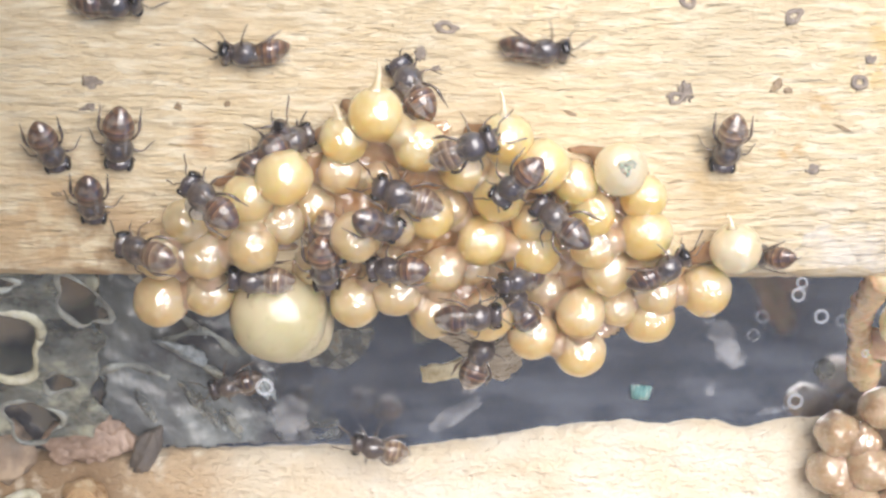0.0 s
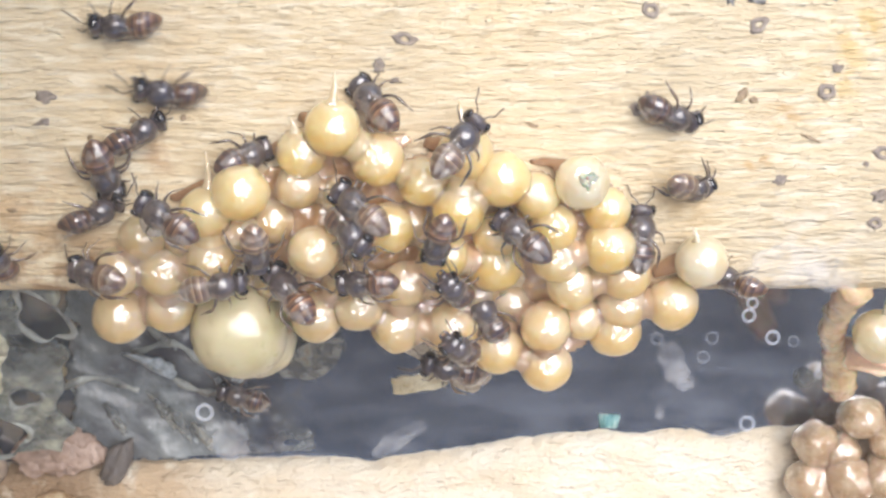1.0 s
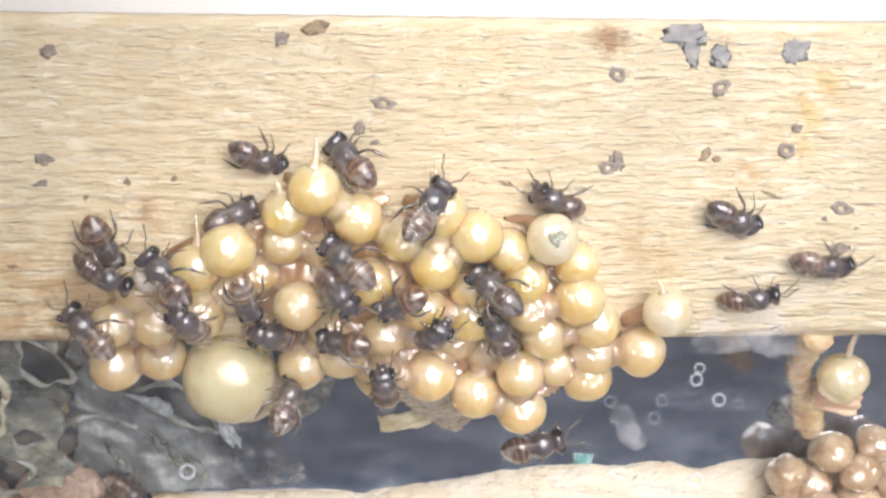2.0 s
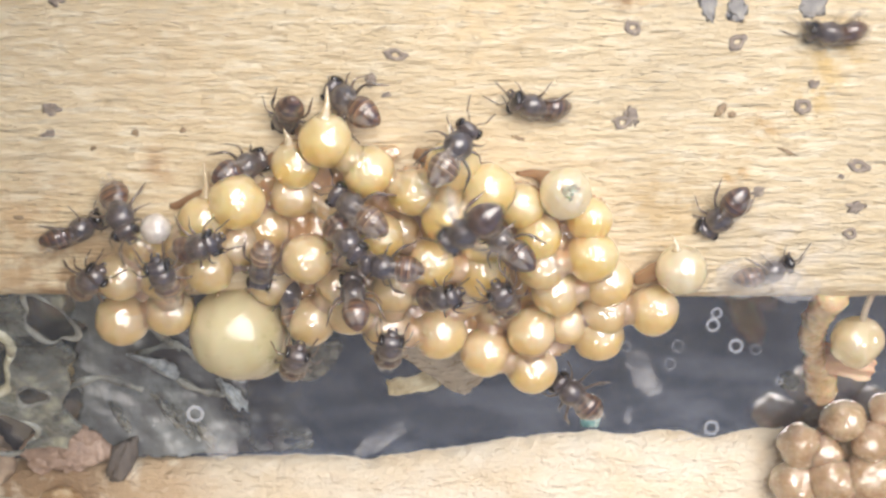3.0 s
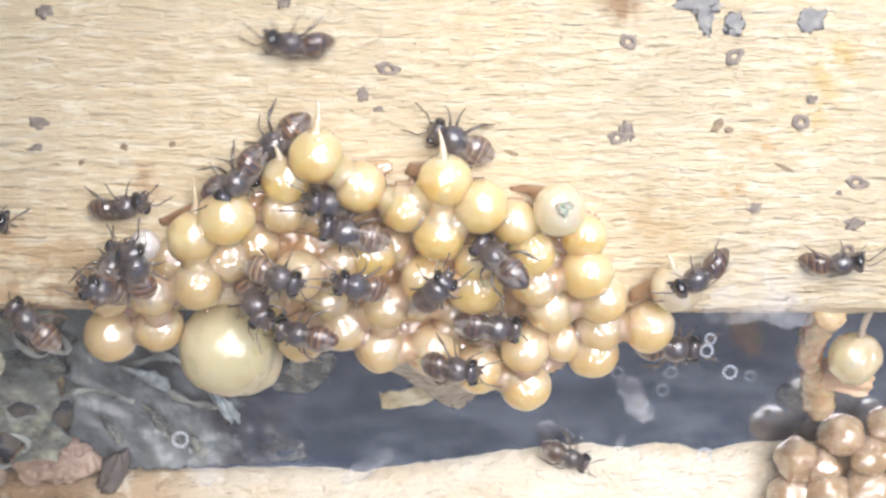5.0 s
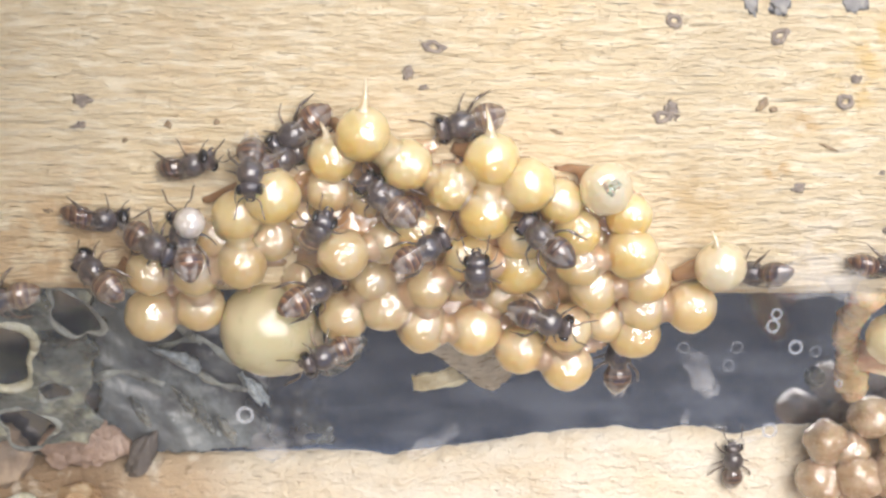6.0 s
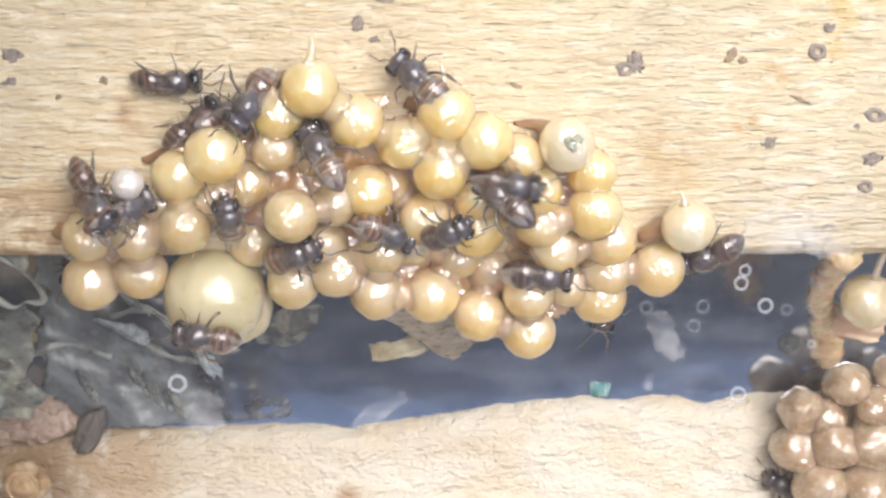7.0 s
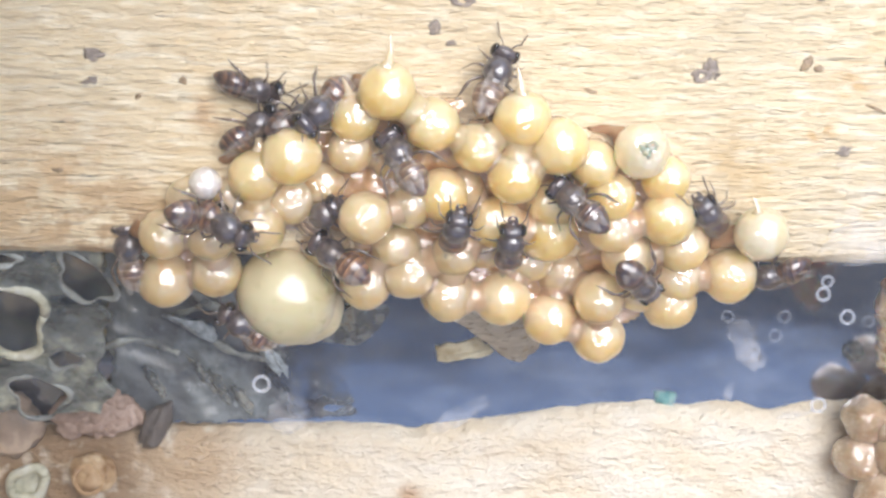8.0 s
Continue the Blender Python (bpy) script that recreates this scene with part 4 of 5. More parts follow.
mass = lump("resin_mass", "pinkish brown resin and wax caked on the board edge", "resin mass", (-16.6, -21.85, -14.9), (2.35, 1.05, 0.6), CORNER_WAX, 0.18, 1.5, 81)
rng = random.Random(5)
for k in range(22):
    a, d = rng.uniform(0, math.tau), math.sqrt(rng.random())
    bm = bmesh.new()
    s = rng.uniform(0.35, 0.72)
    blob(bm, (0, 0, 0), (s, s * rng.uniform(0.6, 0.9), s * 0.55), 22, 14, 0.35, 1.3, k * 1.9, None, 0.4)
    part("clod", bm, CORNER_WAX, mass, "", pose(2.1 * d * math.cos(a) * MM, 0.9 * d * math.sin(a) * MM, (0.40 - 0.30 * d) * MM, 0, 0, rng.uniform(0, 180)))


# ---- bees ----
def leg_mesh(name, points, radii):
    bm = bmesh.new()
    pts = curve_points(points, 3)
    rr = [np.interp(k / (len(pts) - 1), np.linspace(0, 1, len(radii)), radii) for k in range(len(pts))]
    tube(bm, pts, [0.85 * float(v) for v in rr], 7)
    return link_mesh(name, bm, BEE_LEG)


def abdomen_mesh(mat):
    bm = bmesh.new()
    rings, sides, loops = 40, 26, []
    for i in range(rings + 1):
        u = i / rings
        base = math.sin(math.pi * min(1, u * 0.84 + 0.14)) ** 0.5 * (1 - 0.30 * u ** 3)
        step = 1 + 0.045 * ((u * 5.5) % 1.0) if 0.08 < u < 0.94 else 1.0
        r = base * step
        x = -0.05 - 1.60 * u
        z = -0.03 - 0.34 * u * u
        loops.append([bm.verts.new(mm(x, 0.74 * r * math.cos(k * math.tau / sides), z + 0.60 * r * math.sin(k * math.tau / sides))) for k in range(sides)])
    for q, w in zip(loops, loops[1:]):
        for k in range(sides):
            bm.faces.new((q[k], w[k], w[(k + 1) % sides], q[(k + 1) % sides]))
    bm.faces.new(loops[0])
    bm.faces.new(loops[-1][::-1])
    return link_mesh("abdomen", bm, mat)


def wing_mesh(side):
    """One fore wing, from its root backwards, with a slight camber."""
    n = 16
    bm = bmesh.new()
    top, low = [], []
    for i in range(n + 1):
        u = i / n
        half = 0.30 * math.sin(math.pi * min(1.0, 0.10 + u * 0.86)) ** 0.7 * (0.35 + 0.65 * u ** 0.5)
        mid = 0.10 * u
        row_t, row_l = [], []
        for j in range(7):
            w = j / 6 * 2 - 1
            p = (-2.15 * u, side * (mid + half * w), 0.05 * math.cos(w * 1.5) - 0.10 * u + 0.012 * math.sin(u * 25 + w * 4))
            row_t.append(bm.verts.new(mm(*p)))
            row_l.append(bm.verts.new(mm(p[0], p[1], p[2] - 0.014)))
        top.append(row_t)
        low.append(row_l)
    for i in range(n):
        for j in range(6):
            bm.faces.new((top[i][j], top[i][j + 1], top[i + 1][j + 1], top[i + 1][j]))
            bm.faces.new((low[i][j], low[i + 1][j], low[i + 1][j + 1], low[i][j + 1]))
    return link_mesh("wing", bm, WING)


def vein_mesh(side):
    bm = bmesh.new()
    for pts in (((0, 0, 0.04), (-0.8, side * -0.10, 0.05), (-1.5, side * -0.18, -0.02)), ((-0.1, 0, 0.05), (-0.9, side * 0.09, 0.05), (-1.6, side * 0.16, -0.03)),
                ((-0.85, side * -0.10, 0.05), (-1.0, side * 0.01, 0.06), (-0.95, side * 0.10, 0.05))):
        p = curve_points(pts, 4)
        tube(bm, p, 0.018, 5)
    return link_mesh("vein", bm, VEIN)


ABDOMENS = {"amber": abdomen_mesh(BEE_AMBER), "dark": abdomen_mesh(BEE_DUSK), "pale": abdomen_mesh(BEE_PALE)}
bm = bmesh.new()
blob(bm, (0, 0, 0), (0.72, 0.70, 0.62), 28, 20, 0.04, 2.0, 1)
blob(bm, (-0.52, 0, 0.16), (0.30, 0.44, 0.28), 18, 12, 0.05, 2.0, 2)
blob(bm, (-0.70, 0, -0.06), (0.26, 0.26, 0.24), 14, 10)
THORAX = link_mesh("thorax", bm, BEE_FUR)
bm = bmesh.new()
for k in range(220):                                      # short stiff hairs
    a, h = k * 2.39996, 1 - 1.25 * k / 220
    s = math.sqrt(max(0, 1 - h * h))
    d = Vector((s * math.cos(a), s * math.sin(a), h))
    p = Vector((d.x * 0.70, d.y * 0.68, d.z * 0.60))
    q = p + d * 0.11 + Vector((-0.06, 0, 0)) + 0.04 * Vector((math.sin(k * 7.1), math.cos(k * 3.3), 0))
    e = d.orthogonal().normalized() * 0.008
    f = d.cross(e)
    v = [bm.verts.new(w * MM) for w in (p + e, p - e * 0.5 + f, p - e * 0.5 - f, q)]
    for t in ((0, 1, 3), (1, 2, 3), (2, 0, 3)):
        bm.faces.new([v[i] for i in t])
HAIR = link_mesh("hair", bm, material("bee_hair", (0.20, 0.17, 0.14), 0.5), False)
bm = bmesh.new()
blob(bm, (0, 0, 0), (0.36, 0.66, 0.50), 26, 18, 0.03, 2.0, 5)
blob(bm, (0.22, 0, -0.22), (0.24, 0.32, 0.26), 16, 12)
for s in (-1, 1):
    tube(bm, [(0.30, 0.20 * s, -0.36), (0.46, 0.16 * s, -0.46), (0.52, 0.03 * s, -0.48)], [0.09, 0.07, 0.03], 7)
for s in (-0.12, 0.0, 0.12):
    blob(bm, (-0.10, s, 0.48), (0.05, 0.05, 0.05), 8, 6)
HEAD = link_mesh("head", bm, BEE_BLACK)
EYES, ANTENNAE, LEGS, WINGS, VEINS = {}, {}, {}, {}, {}
for s in (-1, 1):
    bm = bmesh.new()
    blob(bm, (0.06, 0.50 * s, 0.02), (0.27, 0.20, 0.42), 18, 14)
    EYES[s] = link_mesh("eye", bm, BEE_EYE)
    bm = bmesh.new()
    tube(bm, curve_points([(0, 0, 0), (0.26, 0.22 * s, 0.16), (0.46, 0.42 * s, 0.12), (0.85, 0.50 * s, -0.02), (1.25, 0.62 * s, -0.16)], 4),
         [0.034] * 7 + [0.04] * 9 + [0.03], 7)
    ANTENNAE[s] = link_mesh("antenna", bm, BEE_LEG)
    LEGS["fore", s] = leg_mesh("leg", [(0, 0, 0), (0.22, 0.38 * s, 0.02), (0.46, 0.62 * s, -0.10), (0.62, 0.70 * s, -0.36), (0.82, 0.74 * s, -0.55)], [0.085, 0.09, 0.055, 0.042, 0.034, 0.022])
    LEGS["mid", s] = leg_mesh("leg", [(0, 0, 0), (-0.04, 0.50 * s, 0.10), (-0.10, 0.80 * s, -0.02), (-0.24, 0.98 * s, -0.34), (-0.38, 1.14 * s, -0.55)], [0.085, 0.09, 0.055, 0.042, 0.034, 0.022])
    LEGS["hind", s] = leg_mesh("leg", [(0, 0, 0), (-0.34, 0.48 * s, 0.16), (-0.66, 0.78 * s, 0.06), (-1.08, 0.88 * s, -0.26), (-1.42, 0.98 * s, -0.55)], [0.09, 0.095, 0.07, 0.11, 0.055, 0.022])
    WINGS[s], VEINS[s] = wing_mesh(s), vein_mesh(s)
ROOTS = {"fore": (0.92, 0.24, -0.22), "mid": (0.62, 0.34, -0.26), "hind": (0.26, 0.32, -0.24)}


def bee_proto(tone, spread):
    bee = new("bee")
    part("thorax", THORAX, None, bee, "", pose(0.55 * MM, 0, 0))
    part("hair", HAIR, None, bee, "", pose(0.55 * MM, 0, 0))
    part("abdomen", ABDOMENS[tone], None, bee, "", pose(-0.02 * MM, 0, 0, 0, 0, 0))
    head = part("head", HEAD, None, bee, "", pose(1.42 * MM, 0, -0.06 * MM, 0, 12, 0))
    for s in (-1, 1):
        part("eye", EYES[s], None, head)
        part("antenna", ANTENNAE[s], None, head, "", pose(0.30 * MM, 0.13 * s * MM, 0.02 * MM))
        for row, (x, y, z) in ROOTS.items():
            part("leg", LEGS[row, s], None, bee, "", pose(x * MM, y * s * MM, z * MM))
        turn = (-7.0 if not spread else 58.0) * -s
        wing = part("wing", WINGS[s], None, bee, "translucent smoky wing", pose(0.45 * MM, 0.34 * s * MM, (0.50 + 0.03 * s) * MM, 0, -4 if not spread else -14, turn))
        part("vein", VEINS[s], None, wing)
    return bee


PROTOS = {}


def bee(tone, label, size=1.0, spread=False):
    key = (tone, spread)
    if key not in PROTOS:
        PROTOS[key] = bee_proto(tone, spread)
        made = PROTOS[key]
    else:
        made = copy_thing(PROTOS[key], Matrix.Identity(4))
    made.scale = (size,) * 3
    return tagged(made, label, "bee", "bees of the colony")


def track(made, rows, gait=1.0, lean=0.0):
    """Key a bee along rows of seconds, place (mm), pitch and heading (degrees), and swing its legs as it walks."""
    keep, last = [], -1.0
    for t, x, y, z, pitch, heading in rows:
        if t - last > 0.05:
            side = lean * abs(math.cos(radians(heading)))
            keep.append((t, pose(x * MM, y * MM, z * MM) @ pose(0, 0, 0, side) @ pose(0, 0, 0, 0, -pitch, heading)))
            last = t
    walk(made, keep)
    if gait <= 0:
        return
    legs = [o for o in made.children if o.name.split(".")[0] == "leg"]
    ts = [r[0] for r in rows]
    for k, leg in enumerate(legs):
        home = leg.matrix_basis.copy()
        side = 1 if home.translation.y > 0 else -1
        out, travel = [], 0.0
        for i in range(0, 41):
            t = i * 0.2
            now = np.array([np.interp(t, ts, [r[c] for r in rows]) for c in (1, 2)])
            if i:
                travel += min(0.9, float(np.hypot(*(now - was))))
            was = now
            swing = 16 * gait * math.sin(travel * 2.6 + (k % 2) * math.pi + (k // 2) * 2.1)
            out.append((t, home @ pose(0, 0, 0, 0, 0, side * swing)))
        walk(leg, out)


bee_01 = bee("amber", "small black bee with amber-brown banded abdomen, on pale wood", 0.80)
bee_02 = bee("dark", "small black bee with dark brown abdomen, on pale wood", 0.83)
bee_03 = bee("dark", "small black bee with dark brown abdomen, tucked between cells", 0.76)
bee_04 = bee("dark", "small black bee with dark brown abdomen, on pale wood", 0.82)
bee_05 = bee("pale", "small dark bee with pale striped abdomen, on pale wood", 0.81)
bee_06 = bee("amber", "small black bee with amber-brown banded abdomen, fanning its wings", 0.76, True)
bee_07 = bee("amber", "small black bee with amber-brown banded abdomen, on brood cells", 0.84)
bee_08 = bee("dark", "small black bee with dark brown abdomen, on brood cells", 0.78)
bee_09 = bee("amber", "small black bee with amber-brown banded abdomen, on pale wood", 0.78)
bee_10 = bee("amber", "small black bee with amber-brown banded abdomen, on brood cells", 0.84)
bee_11 = bee("dark", "small black bee with dark brown abdomen, on pale wood", 0.77)
bee_12 = bee("amber", "small black bee with amber-brown banded abdomen, on brood cells", 0.81)
bee_13 = bee("pale", "small dark bee with pale striped abdomen, on brood cells", 0.82)
bee_14 = bee("pale", "small dark bee with pale striped abdomen, on brood cells", 0.76)
bee_15 = bee("pale", "small dark bee with pale striped abdomen, tucked between cells", 0.83)
bee_16 = bee("dark", "small black bee with dark brown abdomen, on brood cells", 0.80)
bee_17 = bee("amber", "small black bee with amber-brown banded abdomen, on brood cells", 0.77)
bee_18 = bee("amber", "small black bee with amber-brown banded abdomen, on brood cells", 0.84)
bee_19 = bee("pale", "small dark bee with pale striped abdomen, on brood cells", 0.78)
bee_20 = bee("dark", "small black bee with dark brown abdomen, under the cluster", 0.79)
bee_21 = bee("dark", "small black bee with dark brown abdomen, under the cluster", 0.84)
bee_22 = bee("dark", "small black bee with dark brown abdomen, on brood cells", 0.76)
bee_23 = bee("dark", "small black bee with dark brown abdomen, on brood cells", 0.81)
bee_24 = bee("dark", "small black bee with dark brown abdomen, tucked between cells", 0.82)
bee_25 = bee("amber", "small black bee with amber-brown banded abdomen, on brood cells", 0.76)
bee_26 = bee("pale", "small dark bee with pale striped abdomen, on brood cells", 0.83)
bee_27 = bee("dark", "small black bee with dark brown abdomen, on pale wood", 0.80)
bee_28 = bee("dark", "small black bee with dark brown abdomen, on pale wood", 0.77)
bee_29 = bee("dark", "small black bee with dark brown abdomen, flying, wings spread", 0.84, True)
bee_30 = bee("dark", "small black bee with dark brown abdomen, in the dark gap", 0.77)
bee_31 = bee("dark", "small black bee with dark brown abdomen, under the cluster", 0.80)
bee_32 = bee("pale", "small dark bee with pale striped abdomen, in the dark gap", 0.83)
bee_34 = bee("dark", "small black bee with dark brown abdomen, on pale wood", 0.82)
bee_33 = bee("dark", "small black bee with dark brown abdomen, in the dark gap", 0.76)


def motions():
    # the added dark board shifts to and fro over the far side, so that the floor mirrors it or the sky
    walk(chip, [(t, pose(*mm(x, y, -15.88), 0, 0, -4)) for t, x, y in ((0.0, 11.40, -20.05), (0.5, 11.29, -19.96), (1.0, 10.99, -21.05), (1.5, 10.76, -21.43), (3.0, 10.51, -20.93), (3.5, 10.66, -20.77),
                (4.0, 10.94, -20.62), (4.5, 10.77, -20.16), (5.0, 10.45, -22.21), (6.5, 11.19, -21.68), (6.8, 11.30, -21.39), (7.0, 11.41, -21.14), (7.3, 11.60, -20.90), (7.5, 11.34, -20.83), (7.8, 10.58, -19.75), (8.0, 11.56, -21.40))])
    walk(screen_board, [(t, pose(0, y * MM, 0)) for t, y in ((0.0, -52), (5.2, -52), (6.3, -48), (6.5, -45), (7.0, -42.7), (7.25, -45), (7.5, -46), (7.75, -45), (8.0, -39.8))])
    track(bee_34, [(0.00, -12.87, -0.42, 0.52, 0, 6), (0.10, -12.37, -0.32, 0.52, 0, 20), (0.30, -10.91, 0.88, 0.52, 0, 40), (1.00, -10.91, 8.0, 0.52, 0, 80), (8.00, -10.91, 14.0, 0.52, 0, 80)], lean=60)
    track(bee_01, [(0.00, -7.14, -2.24, 0.52, 0, -177), (0.50, -8.50, -1.33, 0.52, 0, -204), (1.00, -10.27, -0.69, 0.52, 0, -179), (1.30, -14.25, -0.62, 0.52, 0, -180), (1.50, -18.38, -0.24, 0.52, 0, -180), (8.00, -25.31, -2.84, 0.52, 0, -180)], lean=60)
    track(bee_02, [(0.00, -6.85, -6.13, 0.98, -41, 32), (0.50, -5.75, -5.47, 1.71, -30, 100), (0.80, -7.09, -3.65, 0.95, -38, 126), (1.00, -8.65, -3.27, 0.52, 0, 165), (1.20, -11.60, -1.71, 0.52, 0, 176), (1.50, -17.99, -0.88, 0.52, 0, 179), (8.00, -25.58, -5.12, 0.52, 0, 180)], lean=60)
    track(bee_03, [(0.00, -5.95, -5.66, 0.99, -42, 20), (3.50, -5.95, -5.66, 0.99, -42, 20), (8.00, -5.95, -5.66, 0.99, -42, 20)], 0.0)
    track(bee_04, [(0.00, 3.62, -2.13, 0.52, 0, -4), (0.50, 8.39, -3.60, 0.52, 0, -28), (1.00, 10.44, -4.21, 0.52, 0, -30), (1.50, 13.11, -5.68, 0.52, 0, -23), (1.70, 14.55, -5.79, 0.52, 0, -19), (2.25, 14.40, -6.59, 0.69, -19, -67), (2.80, 14.25, -7.39, 0.60, -8, -114), (3.00, 13.65, -7.66, 0.55, -8, -121), (3.50, 13.56, -7.97, 0.50, -8, -119), (4.00, 13.64, -8.99, 0.14, -13, -115), (4.50, 12.78, -9.33, 1.45, 37, -167), (5.00, 12.83, -9.30, 1.34, 32, -173), (6.30, 13.76, -10.55, 0.05, -38, -135), (6.50, 13.48, -10.37, 0.13, -39, -122), (7.00, 13.25, -11.44, -0.88, 0, -142), (7.50, 12.91, -11.79, -0.88, 0, -171), (8.00, 12.99, -11.91, -0.88, 0, -151)], lean=60)
    track(bee_05, [(0.00, 11.40, -5.77, 0.91, -34, -95), (0.50, 10.89, -7.03, 0.89, -37, -83), (1.00, 11.31, -7.04, 0.81, -29, -44), (1.50, 14.33, -7.19, 0.46, -2, -17), (1.70, 15.51, -7.41, 0.43, -2, -20), (2.80, 24.98, -10.55, -0.34, -4, -9), (8.00, 23.47, -12.42, -0.88, 0, -9)], lean=60)
    track(bee_06, [(0.00, 13.29, -10.39, 0.14, -39, -138), (0.50, 13.44, -10.46, 0.10, -38, -142), (1.00, 13.43, -10.97, -0.13, -36, -166), (1.50, 14.44, -10.14, 0.15, -32, -167), (1.57, 14.70, -9.96, 0.09, -20, -107), (1.63, 14.96, -9.77, 0.04, -8, -47), (1.70, 15.22, -9.58, -0.02, 4, 12), (2.80, 15.44, -10.22, 0.10, -30, 2), (3.50, 15.08, -10.33, 0.13, 37, 27), (4.00, 15.67, -10.16, 0.16, 34, 23), (4.50, 17.73, -9.34, 0.46, 38, 27), (5.00, 18.25, -9.18, 0.09, 4, 15), (6.30, 18.96, -10.30, -0.25, -3, -8), (6.50, 19.67, -10.06, -0.17, -2, -7), (7.00, 23.43, -11.87, -0.88, 0, -6), (8.00, 23.61, -11.38, -0.88, 0, -5)], lean=60)
    track(bee_07, [(0.00, -1.09, -3.56, 0.94, -37, 122), (0.50, -1.07, -3.64, 1.03, -46, 135), (1.00, -0.98, -3.66, 1.04, -48, 136), (1.50, -1.06, -3.56, 0.97, -40, 132), (1.70, -1.03, -3.53, 1.00, -44, 133), (2.80, -1.51, -3.27, 0.99, -42, 157), (3.00, -1.53, -3.13, 1.00, -43, 151), (3.50, -1.82, -3.14, 0.93, -35, 171), (4.00, -1.79, -3.19, 0.90, -33, 156), (4.50, -2.28, -3.04, 0.52, 0, 173), (5.00, -3.94, -3.94, 0.52, 0, 219), (6.30, -4.97, -4.75, 0.52, 0, 216), (6.50, -4.71, -5.20, 1.71, 30, 239), (7.00, -4.58, -4.82, 1.57, 30, 233), (7.50, -4.72, -5.22, 1.74, 30, 236), (8.00, -4.74, -4.95, 1.55, 30, 221)], lean=10)
    track(bee_08, [(0.00, -19.57, -4.10, 0.52, 0, -7), (0.50, -13.81, -4.59, 0.52, 0, -14), (1.00, -10.07, -4.82, 0.93, -35, -3), (1.20, -11.11, -3.89, 0.85, -28, 1), (1.50, -7.81, -4.15, 0.52, 0, 3), (1.70, -5.51, -3.32, 0.52, 0, -17), (2.25, -4.77, -3.51, 0.77, -23, -59), (2.80, -4.03, -3.71, 1.02, -46, -102), (3.00, -4.05, -3.58, 1.04, -48, -106), (3.50, -4.21, -3.62, 1.06, -50, -82), (4.00, -4.14, -3.99, 1.00, -44, -134), (4.50, -4.08, -5.01, 2.96, 36, -87), (5.00, -5.38, -5.21, 1.87, 39, -140), (5.65, -6.28, -5.41, 1.95, 45, -99), (6.30, -7.17, -5.62, 2.02, 50, -59), (6.40, -6.84, -5.57, 1.50, 4, -16), (6.50, -6.50, -5.53, 0.98, -41, 26), (7.00, -6.90, -5.98, 0.91, -34, 26), (7.50, -7.37, -6.08, 0.91, -34, 12), (8.00, -7.65, -6.11, 0.89, -32, 23)], lean=60)
    track(bee_09, [(0.00, -15.09, -5.83, 0.94, -37, -78), (0.50, -15.12, -6.80, 0.96, -42, -101), (0.67, -15.23, -7.80, 0.76, -14, -154), (0.83, -15.35, -8.79, 0.57, 15, -207), (1.00, -15.46, -9.79, 0.38, 44, -259), (1.50, -16.67, -8.53, 0.25, 6, -209), (2.80, -19.86, -8.04, 0.34, 0, -180), (3.53, -18.64, -7.77, 0.38, 0, -122), (4.27, -17.42, -7.49, 0.42, 0, -64), (5.00, -16.19, -7.22, 0.45, -1, -6), (6.30, -12.65, -8.18, 0.32, -2, -11), (6.50, -12.38, -8.21, 0.63, -28, -10), (7.00, -10.69, -8.12, 1.50, 46, -25), (7.17, -12.84, -7.92, 1.14, 31, -78), (7.33, -14.99, -7.72, 0.78, 16, -132), (7.50, -17.14, -7.52, 0.42, 1, -185), (8.00, -20.93, -7.75, 0.39, 1, -184)], lean=60)
    track(bee_10, [(0.00, -12.41, -5.50, 0.94, -37, -97), (0.50, -12.22, -6.15, 0.93, -36, -78), (1.00, -11.31, -6.11, 0.97, -40, -79), (1.50, -11.04, -6.74, 0.84, -30, -66), (1.70, -11.18, -6.54, 0.91, -36, -65), (2.80, -11.22, -7.37, 0.75, -27, -109), (3.00, -10.83, -7.10, 1.23, 40, -64), (3.50, -10.65, -7.06, 0.93, -42, -28), (4.00, -10.17, -7.27, 2.22, 49, -49), (4.50, -9.37, -7.40, 3.38, 50, -40), (4.75, -9.43, -8.25, 2.76, 39, 30), (5.00, -9.49, -9.11, 2.14, 28, 99), (6.30, -9.44, -8.64, 1.53, -23, 97), (6.50, -8.92, -8.20, 2.86, -7, 91), (7.00, -9.55, -8.99, 1.99, -39, 19), (7.50, -9.21, -9.09, 1.75, 41, 14), (8.00, -8.78, -9.33, 2.22, 32, -17)], lean=10)
